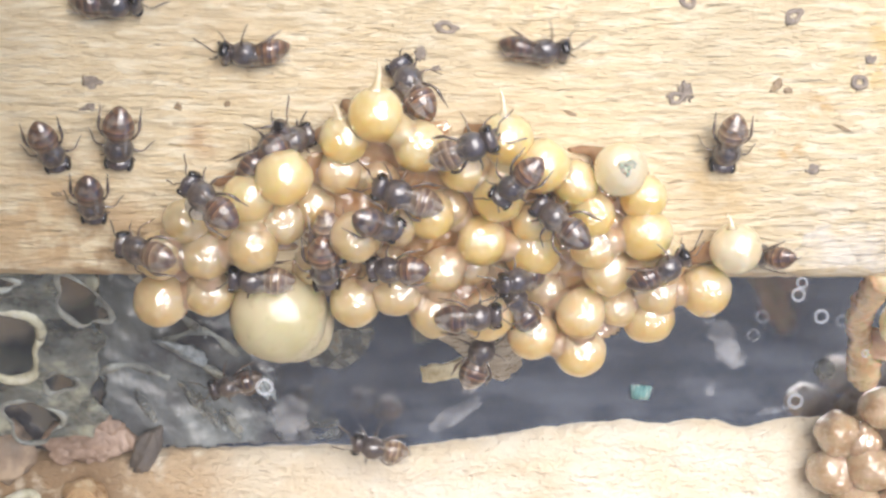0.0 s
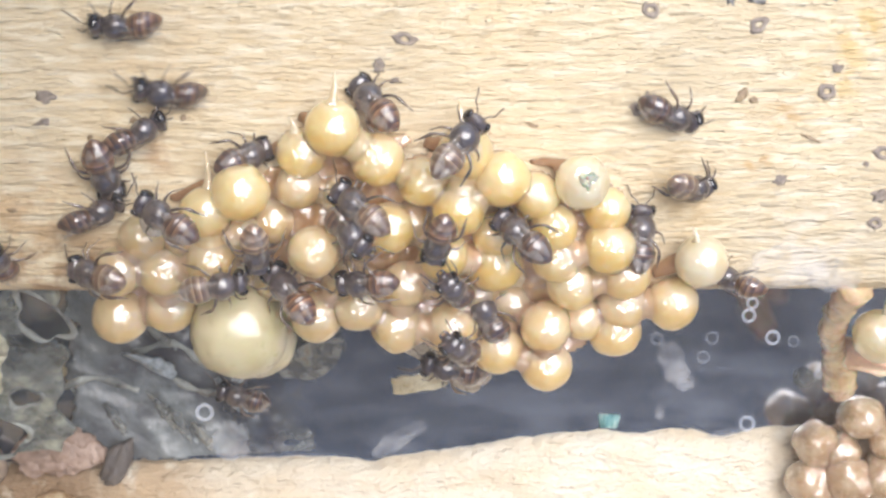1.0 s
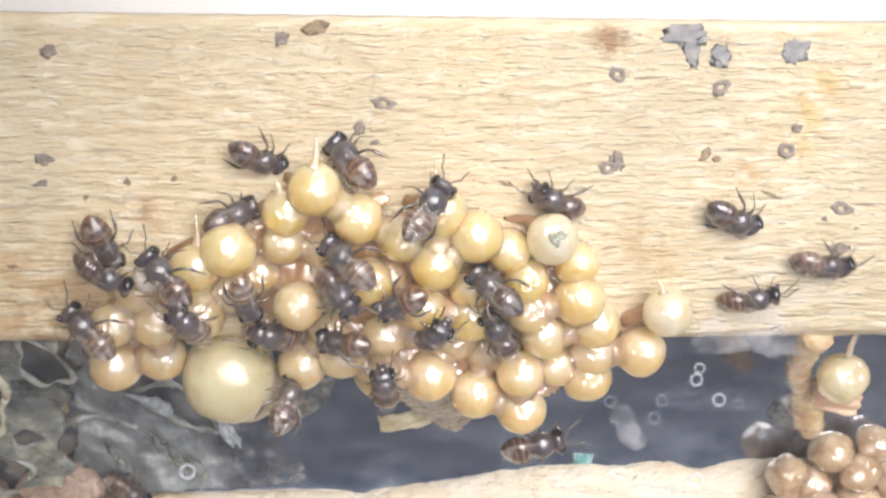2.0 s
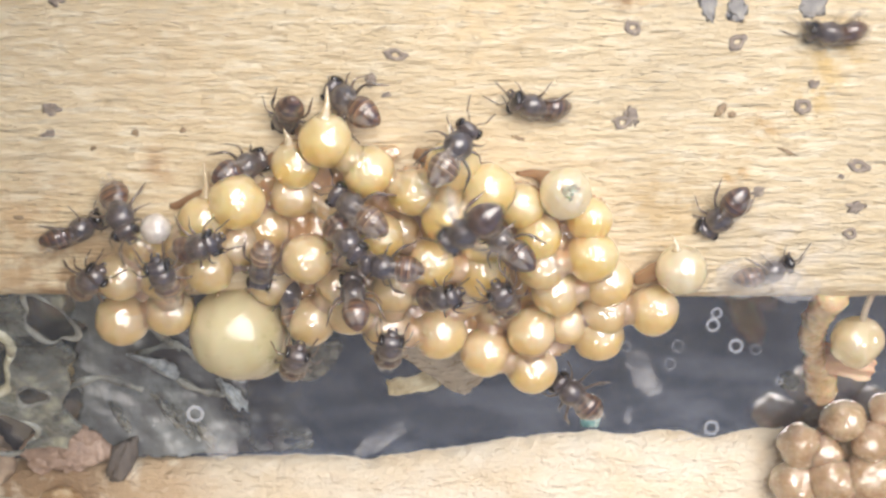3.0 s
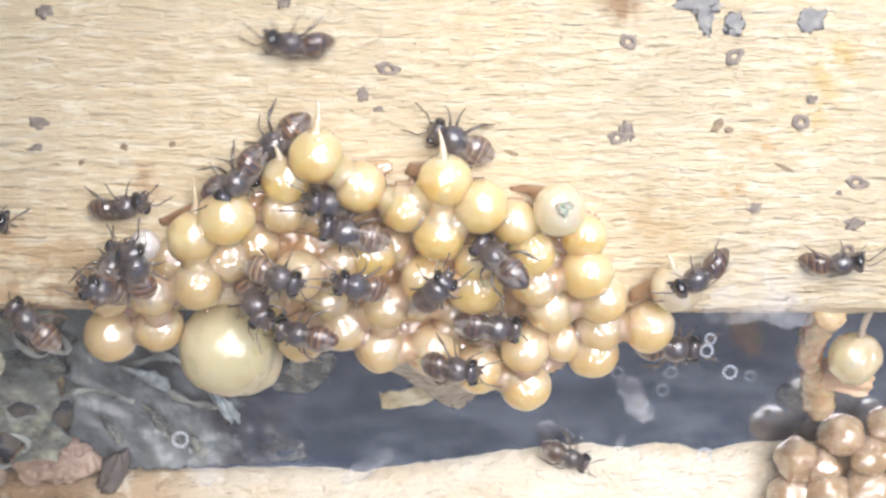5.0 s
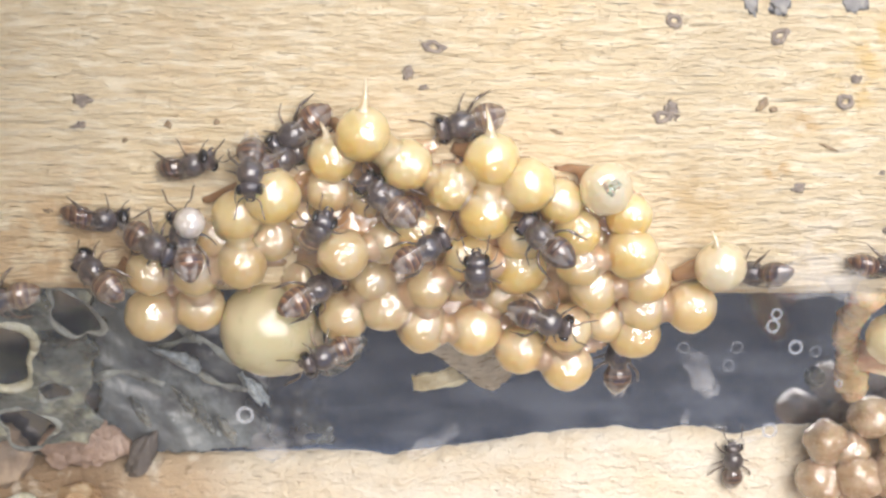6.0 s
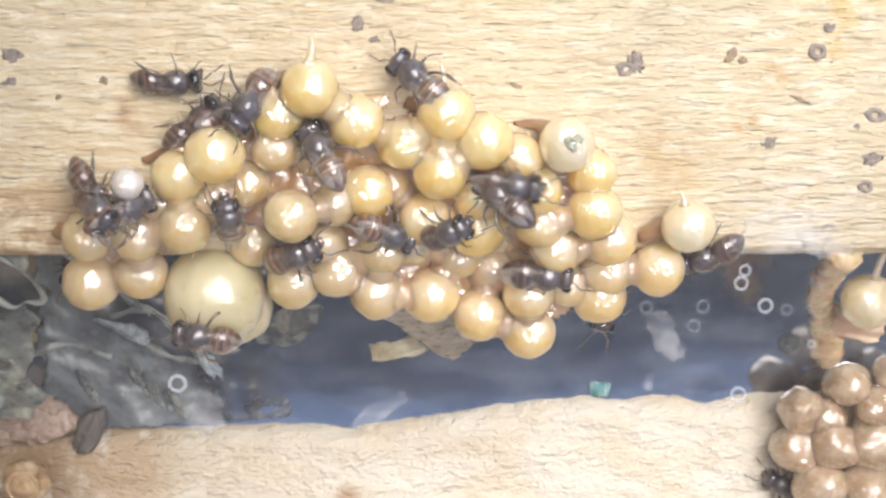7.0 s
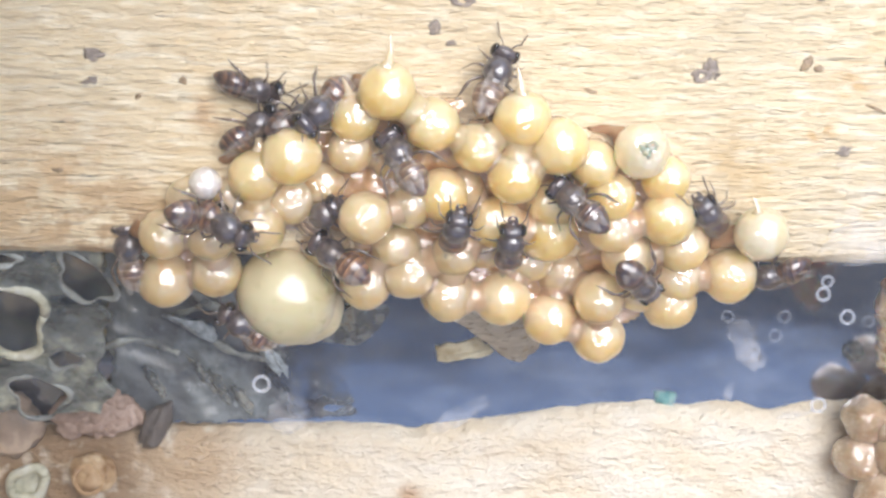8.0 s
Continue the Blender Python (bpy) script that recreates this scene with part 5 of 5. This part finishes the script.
    track(bee_11, [(0.00, -13.56, -7.89, 0.88, -48, -92), (0.25, -12.79, -7.85, 0.79, -38, -131), (0.50, -12.03, -7.82, 0.71, -29, -171), (0.67, -11.97, -7.85, 0.71, -30, -115), (0.83, -11.91, -7.87, 0.72, -30, -59), (1.00, -11.84, -7.90, 0.72, -31, -3), (1.50, -11.05, -8.07, 1.33, 28, -21), (1.70, -10.86, -7.68, 2.01, 33, -18), (2.80, -12.73, -8.30, 0.66, -33, -12), (3.00, -12.79, -8.28, 0.63, -29, -2), (3.25, -12.84, -8.26, 0.71, 8, 44), (3.50, -12.88, -8.23, 0.79, 45, 89), (4.00, -13.07, -7.26, 0.94, 46, 94), (4.25, -11.86, -6.90, 0.72, 23, 47), (4.50, -10.64, -6.54, 0.51, 0, 1), (5.00, -10.53, -6.70, 0.50, 1, 23), (6.30, -9.46, -5.39, 0.52, 0, 30), (6.50, -9.78, -4.98, 0.91, -33, 31), (7.00, -7.92, -4.36, 0.52, 0, 3), (7.50, -8.12, -4.46, 0.52, 0, -16), (8.00, -7.78, -4.52, 0.52, 0, -22)], lean=60)
    track(bee_12, [(0.00, -8.79, -7.67, 3.34, -35, 145), (0.50, -8.75, -7.72, 3.33, -36, 142), (1.00, -8.69, -7.73, 3.20, -27, 151), (1.50, -8.57, -7.92, 2.50, -15, 148), (1.70, -8.55, -7.72, 3.04, -31, 154), (2.25, -8.20, -8.07, 2.65, 7, 99), (2.80, -7.84, -8.42, 2.26, 44, 44), (3.00, -7.79, -8.67, 2.11, 38, 28), (3.50, -9.77, -9.99, 1.83, 41, 68), (4.00, -9.03, -9.89, 2.04, 38, 119), (4.50, -9.16, -9.58, 2.01, 43, 129), (5.00, -10.66, -9.04, 1.98, -44, 69), (5.65, -10.87, -8.78, 1.60, 3, 15), (6.30, -11.09, -8.52, 1.23, 50, -39), (6.50, -10.44, -8.10, 1.72, 50, -31), (7.00, -10.56, -8.62, 1.80, 50, -36), (7.50, -9.56, -8.42, 2.13, -50, -23), (8.00, -9.57, -9.10, 2.05, -50, -25)], lean=10)
    track(bee_13, [(0.00, -11.43, -9.76, 1.89, -40, 175), (0.50, -11.63, -9.81, 1.71, -39, 176), (1.00, -11.61, -10.04, 1.75, -43, 179), (1.50, -11.58, -10.07, 1.73, -38, 149), (1.70, -11.64, -10.26, 1.51, -30, 153), (2.25, -12.02, -10.36, 0.80, 4, 102), (2.80, -12.41, -10.46, 0.08, 38, 51), (3.00, -12.43, -10.46, 0.12, 40, 44), (3.50, -11.89, -11.00, 0.18, 42, 43), (4.00, -12.51, -11.74, -0.88, 0, 109), (4.50, -12.47, -12.28, -0.88, 0, 121), (5.00, -14.25, -11.77, -0.88, 0, 133), (6.30, -12.26, -10.14, 1.05, -50, 168), (6.50, -11.89, -10.29, 0.98, -50, 232), (7.00, -13.17, -12.64, -9.50, 0, 261), (7.50, -12.99, -12.57, -9.50, 0, 261), (7.67, -12.83, -12.14, -6.63, 0, 206), (7.83, -12.67, -11.71, -3.75, 0, 152), (8.00, -12.52, -11.28, -0.88, 0, 97)], lean=10)
    track(bee_14, [(0.00, -4.35, -9.41, 0.96, -33, -81), (0.50, -5.41, -9.29, 1.37, -44, -70), (1.00, -5.55, -9.16, 1.65, -45, -88), (1.50, -5.44, -9.49, 1.32, -45, -81), (1.70, -5.48, -8.91, 1.79, -47, -81), (2.80, -5.19, -9.36, 1.22, -38, -82), (3.00, -5.18, -9.54, 1.12, -38, -102), (3.17, -5.18, -9.64, 1.09, -12, -159), (3.33, -5.19, -9.73, 1.06, 13, -217), (3.50, -5.19, -9.83, 1.02, 39, -274), (3.75, -5.43, -9.40, 1.63, 24, -316), (4.00, -5.67, -8.98, 2.23, 9, -358), (4.50, -4.93, -8.97, 2.30, 22, -360), (5.00, -4.38, -9.05, 2.25, 27, -373), (5.65, -4.41, -8.68, 1.90, 36, -328), (6.30, -4.44, -8.32, 1.56, 46, -282), (6.50, -5.30, -8.86, 1.40, 34, -301), (7.00, -5.63, -9.57, 1.25, 43, -264), (7.25, -5.51, -9.33, 1.87, 36, -316), (7.50, -5.38, -9.09, 2.49, 29, -368), (8.00, -5.23, -9.49, 0.32, 28, -320)], lean=10)
    track(bee_15, [(0.00, -1.30, -7.70, 1.91, -6, 160), (0.50, -1.44, -7.79, 1.88, -10, 163), (1.00, -1.55, -7.53, 2.38, -36, 144), (1.50, -1.47, -7.53, 2.35, -33, 150), (1.70, -1.26, -7.46, 2.33, -32, 147), (2.80, -1.42, -7.38, 2.30, -33, 137), (3.00, -1.28, -7.28, 2.25, -32, 147), (3.50, -1.48, -7.27, 2.26, -33, 143), (4.00, -1.43, -7.15, 2.17, -32, 149), (4.50, -1.39, -7.12, 2.13, -33, 155), (5.00, -1.02, -7.61, 1.75, 0, 165), (6.30, -1.96, -7.00, 2.05, -34, 130), (6.50, -2.14, -6.98, 2.16, -36, 123), (7.00, -2.12, -6.98, 2.14, -35, 121), (7.50, -2.05, -7.09, 2.09, -32, 123), (8.00, -1.95, -7.10, 2.03, -33, 124)], lean=10)
    track(bee_16, [(0.00, -2.48, -8.65, 2.69, -48, -34), (1.00, -2.15, -8.24, 2.27, 48, -35), (1.50, -1.87, -8.50, 2.58, 48, -35), (2.80, -1.89, -8.16, 2.36, 50, -38), (3.50, -2.18, -8.29, 2.30, 50, -27), (4.00, -2.13, -8.10, 2.04, 50, -27), (4.17, -2.52, -7.73, 2.09, 43, 28), (4.33, -2.91, -7.36, 2.14, 37, 84), (4.50, -3.30, -7.00, 2.19, 30, 139), (5.00, -1.70, -6.43, 1.34, 30, 165), (6.30, -0.77, -7.52, 1.55, -6, 139), (6.50, 0.24, -7.68, 1.42, -14, 142), (6.65, 0.73, -7.76, 2.17, 10, 84), (6.80, 1.22, -7.84, 2.92, 33, 26), (7.00, 4.59, -8.11, 1.91, 22, -2), (7.30, 7.08, -8.35, 2.53, -28, 4), (7.50, 8.04, -7.85, 2.58, -27, 20), (7.75, 9.00, -8.65, 1.52, 7, 73), (8.00, 9.95, -9.45, 0.45, 40, 126)], lean=10)
    track(bee_17, [(0.00, -1.70, -10.71, 0.75, -30, -171), (0.50, -1.68, -10.92, 0.69, -22, -172), (1.00, -1.33, -10.56, 1.33, -31, -169), (1.50, -1.38, -11.03, 1.24, -36, -157), (1.70, -1.58, -11.00, 1.13, -42, -148), (2.25, -1.54, -10.97, 1.08, -40, -214), (2.80, -1.50, -10.94, 1.02, -37, -279), (3.00, -1.50, -11.00, 1.24, -49, -262), (3.50, -1.65, -11.28, 1.31, 50, -259), (3.75, -1.53, -11.37, 1.31, 1, -305), (4.00, -1.41, -11.46, 1.30, -48, -350), (4.17, -1.71, -11.54, 1.06, -33, -295), (4.33, -2.01, -11.63, 0.81, -18, -240), (4.50, -2.30, -11.72, 0.57, -3, -184), (5.00, -3.09, -11.95, 0.38, -21, -186), (6.30, -4.39, -13.90, -0.36, 30, -159), (6.50, -5.00, -13.92, -0.23, 30, -170), (7.00, -6.63, -14.15, 0.35, 0, -192), (7.50, -7.47, -13.96, 0.38, -30, -210), (8.00, -7.96, -14.16, -0.88, 0, -217)], lean=10)
    track(bee_18, [(0.00, -4.58, -10.48, 0.79, -44, -85), (0.50, -4.51, -10.59, 0.73, -40, -46), (0.67, -4.45, -10.74, 0.74, -39, 14), (0.83, -4.39, -10.90, 0.75, -38, 74), (1.00, -4.32, -11.06, 0.76, -36, 133), (1.50, -4.18, -10.95, 0.78, -41, 137), (1.70, -4.28, -10.71, 0.66, 49, 164), (2.80, -4.05, -11.49, -0.88, 0, 103), (3.00, -4.16, -11.51, -0.88, 0, 106), (3.50, -4.25, -11.47, -0.88, 0, 102), (4.00, -4.25, -11.51, -0.88, 0, 148), (4.50, -5.09, -10.75, 0.83, 50, 110), (4.67, -5.14, -10.55, 0.81, 50, 54), (4.83, -5.19, -10.35, 0.78, 50, -2), (5.00, -5.24, -10.16, 0.76, 50, -58), (5.65, -4.88, -10.68, 0.58, 1, -8), (6.30, -4.53, -11.21, 0.40, -47, 42), (6.50, -4.31, -10.97, 0.45, -41, 25), (7.00, -3.53, -11.04, 0.33, 31, 30), (7.50, -3.82, -11.18, 0.51, -45, 95), (8.00, -4.36, -11.04, 0.68, -36, 152)], lean=10)
    track(bee_19, [(0.00, -7.06, -11.22, -0.01, -3, 177), (0.50, -7.12, -11.23, -0.04, -8, 172), (0.67, -7.17, -11.01, 0.50, -5, 118), (0.83, -7.23, -10.79, 1.05, -3, 64), (1.00, -7.28, -10.57, 1.59, -1, 10), (1.25, -7.36, -10.39, 2.00, 24, 55), (1.50, -7.43, -10.22, 2.41, 48, 99), (1.70, -7.39, -9.98, 2.50, 39, 123), (2.80, -8.73, -9.84, 1.97, 39, 108), (3.00, -8.91, -10.01, 2.09, 47, 103), (3.25, -8.81, -10.16, 2.03, 45, 60), (3.50, -8.71, -10.31, 1.97, 43, 17), (3.75, -9.78, -10.43, 1.93, 43, 70), (4.00, -10.85, -10.56, 1.88, 43, 123), (4.25, -10.84, -10.17, 2.01, 46, 168), (4.50, -10.82, -9.78, 2.14, 50, 213), (5.00, -10.62, -9.72, 2.11, 50, 142), (6.30, -18.49, -11.99, -0.88, 0, 196), (8.00, -20.33, -13.36, -0.88, 0, 196)], lean=10)
    track(bee_20, [(0.00, 1.11, -12.74, 0.41, -4, 3), (0.50, 1.50, -12.91, 0.69, -30, -1), (0.75, 1.97, -13.20, 0.55, 8, 65), (1.00, 2.45, -13.49, 0.42, 46, 131), (1.25, 0.55, -14.14, -1.53, 23, 94), (1.50, -1.36, -14.78, -3.48, 0, 56), (1.70, 0.20, -12.91, 0.93, 50, 96), (2.80, -0.26, -14.59, -3.48, 0, 92), (3.00, -0.12, -13.33, 0.71, 50, 82), (3.50, -0.38, -13.52, 0.30, 45, 67), (4.00, -0.19, -13.53, 0.33, -37, 18), (4.50, 1.15, -14.67, -3.48, 0, 9), (5.00, 2.56, -13.32, 0.42, 29, 2), (5.20, 2.01, -13.70, -6.00, 0, 0), (6.30, 3.35, -11.98, -9.00, 0, 11), (8.00, 4.34, -12.78, -9.00, 0, 12)], lean=10)
    track(bee_21, [(0.00, 1.88, -15.41, -3.48, 0, 71), (0.50, 1.59, -15.36, -3.48, 0, 130), (1.00, 2.42, -15.21, -3.48, 0, 166), (1.17, 3.43, -15.47, -3.48, 0, 224), (1.33, 4.45, -15.73, -3.48, 0, 281), (1.50, 5.46, -15.99, -3.48, 0, 339), (1.70, 6.33, -16.68, -3.48, 0, 349), (2.25, 6.66, -16.91, -3.48, 0, 405), (2.80, 6.98, -17.14, -3.48, 0, 461), (3.00, 8.27, -16.47, -3.48, 0, 498), (3.50, 8.22, -15.57, -3.48, 0, 518), (3.75, 8.38, -14.68, -1.66, -17, 445), (4.00, 8.55, -13.80, 0.15, -33, 373), (4.50, 11.31, -12.10, 1.10, -27, 380), (5.00, 12.23, -13.48, -3.48, 0, 357), (5.65, 10.04, -14.44, -3.48, 0, 421), (6.30, 7.86, -15.39, -3.48, 0, 485), (6.50, 8.57, -15.12, -3.48, 0, 519), (6.75, 9.47, -14.93, -5.74, 0, 568), (7.00, 10.37, -14.74, -8.00, 0, 617), (7.50, 10.33, -13.11, -9.50, 0, 617), (8.00, 10.65, -12.35, -9.50, 0, 598)], lean=10)
    track(bee_22, [(0.00, 3.42, -11.12, 0.43, 36, -177), (0.50, 3.59, -11.18, 0.29, 34, -169), (1.00, 2.18, -10.99, 1.18, 46, -235), (1.50, 2.31, -11.16, 1.29, 41, -270), (1.70, 1.95, -10.85, 1.24, 45, -294), (2.80, 2.39, -10.78, 0.36, 48, -315), (3.00, 1.77, -11.02, 0.96, 46, -331), (3.50, 2.39, -10.89, 0.97, 42, -310), (4.00, 2.08, -10.44, 1.15, 41, -266), (4.50, 2.14, -10.12, 1.97, 42, -286), (5.00, 1.89, -9.94, 2.19, 35, -304), (6.30, 1.98, -10.42, 1.24, 37, -259), (6.50, 2.00, -9.95, 2.22, 46, -269), (7.00, 2.28, -10.00, 1.89, 39, -322), (7.50, 2.33, -10.60, 0.72, 30, -308), (8.00, 2.10, -10.54, 1.33, 36, -273)], lean=10)
    track(bee_23, [(0.00, 3.36, -12.58, -0.88, 0, 121), (1.00, 3.57, -12.47, -0.88, 0, 120), (1.50, 4.82, -10.95, 0.56, 50, 121), (2.80, 5.01, -11.15, 0.19, -50, 112), (3.00, 4.67, -11.32, 0.52, 50, 114), (3.25, 4.54, -11.36, 0.28, 5, 67), (3.50, 4.40, -11.39, 0.05, -41, 21), (4.00, 4.62, -12.34, -0.69, -30, 42), (4.50, 4.26, -11.92, -0.24, 8, 4), (5.00, 4.19, -11.72, 0.03, 2, -5), (6.30, 4.62, -12.23, 0.25, 10, -18), (6.50, 4.70, -11.93, 0.03, 3, -6), (7.00, 6.00, -11.93, 0.22, 10, -2), (7.50, 6.89, -12.47, 0.07, -30, -65), (8.00, 7.08, -11.78, 1.12, -38, -47)], lean=10)
    track(bee_24, [(0.00, 4.62, -8.70, 2.05, -33, 140), (3.50, 4.62, -8.70, 2.05, -33, 140), (8.00, 4.62, -8.70, 2.05, -33, 140)], 0.0)
    track(bee_25, [(0.00, 2.76, -6.92, 3.50, -28, -131), (0.50, 2.03, -7.84, 3.44, -27, -133), (1.00, 1.38, -8.66, 2.87, -43, -102), (1.50, 1.07, -8.94, 2.07, -37, -145), (1.70, 0.96, -9.01, 2.14, -37, -147), (2.80, 0.29, -9.63, 1.21, -31, -167), (3.00, 0.07, -9.59, 1.78, -5, -187), (3.50, -0.81, -9.44, 1.15, 24, -197), (4.00, -1.44, -9.39, 1.88, 29, -201), (4.50, -1.23, -9.91, 1.04, -31, -189), (5.00, -0.72, -9.66, 1.97, 31, -205), (5.43, -0.55, -9.42, 2.11, 8, -259), (5.87, -0.38, -9.17, 2.24, -15, -313), (6.30, -0.21, -8.93, 2.38, -39, -367), (6.50, 0.03, -9.78, 1.22, 34, -358), (7.00, 0.11, -9.98, 1.19, -14, -384), (7.50, 0.06, -9.89, 1.23, 35, -384), (7.75, 0.02, -9.87, 1.61, 40, -331), (8.00, -0.02, -9.84, 1.98, 45, -279)], lean=10)
    track(bee_26, [(0.00, 0.64, -5.79, 2.91, 13, 26), (0.50, 1.52, -5.48, 2.98, -26, 50), (1.00, 2.06, -5.11, 3.31, -21, 50), (1.50, 1.71, -5.33, 3.16, -25, 59), (1.70, 1.72, -5.37, 3.17, -25, 51), (2.80, 2.29, -4.72, 3.14, -17, 59), (3.00, 2.35, -4.94, 3.30, -18, 55), (3.25, 3.05, -4.74, 1.91, -9, 14), (3.50, 3.75, -4.54, 0.52, 0, -27), (4.00, 3.61, -4.25, 0.97, -40, -38), (4.17, 3.65, -4.25, 0.93, -36, 17), (4.33, 3.68, -4.26, 0.89, -32, 72), (4.50, 3.71, -4.26, 0.85, -28, 127), (5.00, 3.22, -4.19, 0.52, 0, 154), (6.30, 1.63, -4.11, 0.52, 0, 200), (6.50, 1.83, -3.92, 0.52, 0, 186), (7.00, 1.50, -4.30, 1.94, -30, 141), (7.25, 1.60, -4.41, 1.77, -30, 100), (7.50, 1.70, -4.53, 1.60, -30, 59), (8.00, 1.41, -4.18, 1.33, -26, 67)], lean=10)
    track(bee_27, [(0.00, 8.61, -10.82, 1.41, -27, 15), (0.50, 8.97, -10.24, 1.46, -7, 63), (1.00, 9.39, -9.04, 0.90, -21, 86), (1.50, 9.22, -6.80, 0.49, 4, 110), (1.70, 8.56, -6.35, 0.51, 2, 134), (2.80, 5.85, -3.20, 0.85, -28, 164), (3.00, 6.09, -3.35, 0.52, 0, 159), (3.50, 6.64, -3.12, 0.52, 0, 142), (4.00, 5.64, -2.12, 0.92, -35, 126), (4.20, 3.82, -1.63, 0.88, -31, 167), (4.50, 2.31, -1.07, 0.52, 0, 176), (5.00, -3.14, -0.28, 0.52, 0, 170), (5.20, -6.16, -0.26, 0.52, 0, 175), (6.30, -20.82, -2.22, 0.52, 0, 180), (8.00, -23.59, -4.48, 0.52, 0, 180)], lean=60)
    track(bee_28, [(0.00, -1.30, 3.25, 0.52, 0, 0), (1.00, 3.66, 2.78, 0.52, 0, 0), (1.20, 8.34, 0.67, 0.52, 0, -4), (1.50, 16.80, -0.52, 0.52, 0, -11), (1.70, 19.83, -1.60, 0.52, 0, -14), (2.30, 26.55, -2.39, 0.52, 0, -4), (2.40, 26.52, -1.72, 0.52, 0, -63), (2.50, 26.49, -1.06, 0.52, 0, -123), (2.60, 26.46, -0.40, 0.52, 0, -182), (3.00, 18.03, -0.43, 0.52, 0, -184), (3.50, 11.06, -1.69, 0.52, 0, -175), (4.00, 6.86, 1.77, 0.52, 0, -184), (8.00, -0.63, 5.79, 0.52, 0, -183)], lean=60)
    track(bee_29, [(0.00, 2.99, 10.03, 5.52, 0, -149), (1.70, 6.44, 10.27, 5.52, 0, -117), (2.50, 5.99, 2.19, 5.52, 0, -107), (2.80, 5.68, -4.22, 6.31, 24, -104), (3.00, 2.84, -7.12, 7.76, -31, -138), (3.20, -0.52, -7.71, 7.54, 30, -169), (3.50, -7.46, -9.52, 6.85, -34, -165), (3.80, -17.05, -12.33, 4.12, 0, -166), (8.00, -29.29, -15.21, 4.12, 0, -175)], lean=10)
    track(bee_30, [(0.00, -9.05, -18.51, -12.48, 0, -166), (0.50, -8.79, -18.26, -12.48, 0, -188), (1.00, -7.21, -18.62, -12.48, 0, -200), (1.17, -8.07, -19.10, -12.48, 0, -141), (1.33, -8.92, -19.58, -12.48, 0, -81), (1.50, -9.77, -20.06, -12.48, 0, -22), (1.70, -10.83, -19.56, -12.48, 0, -34), (2.30, -14.59, -24.15, -14.48, 0, -40), (8.00, -17.93, -29.17, -14.48, 0, -29)], lean=10)
    track(bee_31, [(0.00, -4.30, -12.51, -9.00, 0, 56), (1.00, -4.09, -12.73, -9.00, 0, 56), (1.50, -4.20, -14.29, -0.29, 50, 63), (1.70, -4.03, -13.65, 0.02, -50, 64), (2.80, -3.93, -14.00, -0.24, 50, 76), (3.00, -4.04, -13.99, -0.14, 50, 74), (3.50, -3.84, -13.81, -8.50, 0, 67), (4.00, -2.27, -11.73, -9.50, 0, 18), (8.00, -2.48, -11.86, -9.50, 0, 19)], lean=10)
    track(bee_32, [(0.00, -2.05, -21.61, -11.48, 0, 165), (0.30, -5.68, -20.06, -9.48, 0, 188), (0.50, -7.57, -30.00, -11.48, 0, 203), (8.00, -9.22, -32.34, -11.48, 0, 197)], lean=10)
    track(bee_33, [(0.00, 3.00, -12.00, -8.50, 0, -40), (4.70, 3.00, -12.00, -8.50, 0, -40), (4.80, 5.00, -16.00, -9.50, 0, -42), (4.90, 8.30, -20.70, -12.60, 0, -38), (5.00, 9.21, -21.60, -14.20, 0, -25), (5.10, 10.70, -22.50, -14.48, 0, -33), (5.20, 10.90, -22.85, -14.48, 0, -36), (5.60, 13.50, -23.20, -14.48, 0, 35), (6.30, 18.06, -23.49, -14.48, 0, 109), (6.50, 18.87, -23.70, -14.48, 0, 102), (7.00, 20.81, -26.14, -14.48, 0, 149), (7.50, 20.02, -29.64, -14.48, 0, 134), (8.00, 18.96, -33.40, -14.48, 0, 141)], lean=10)


motions()
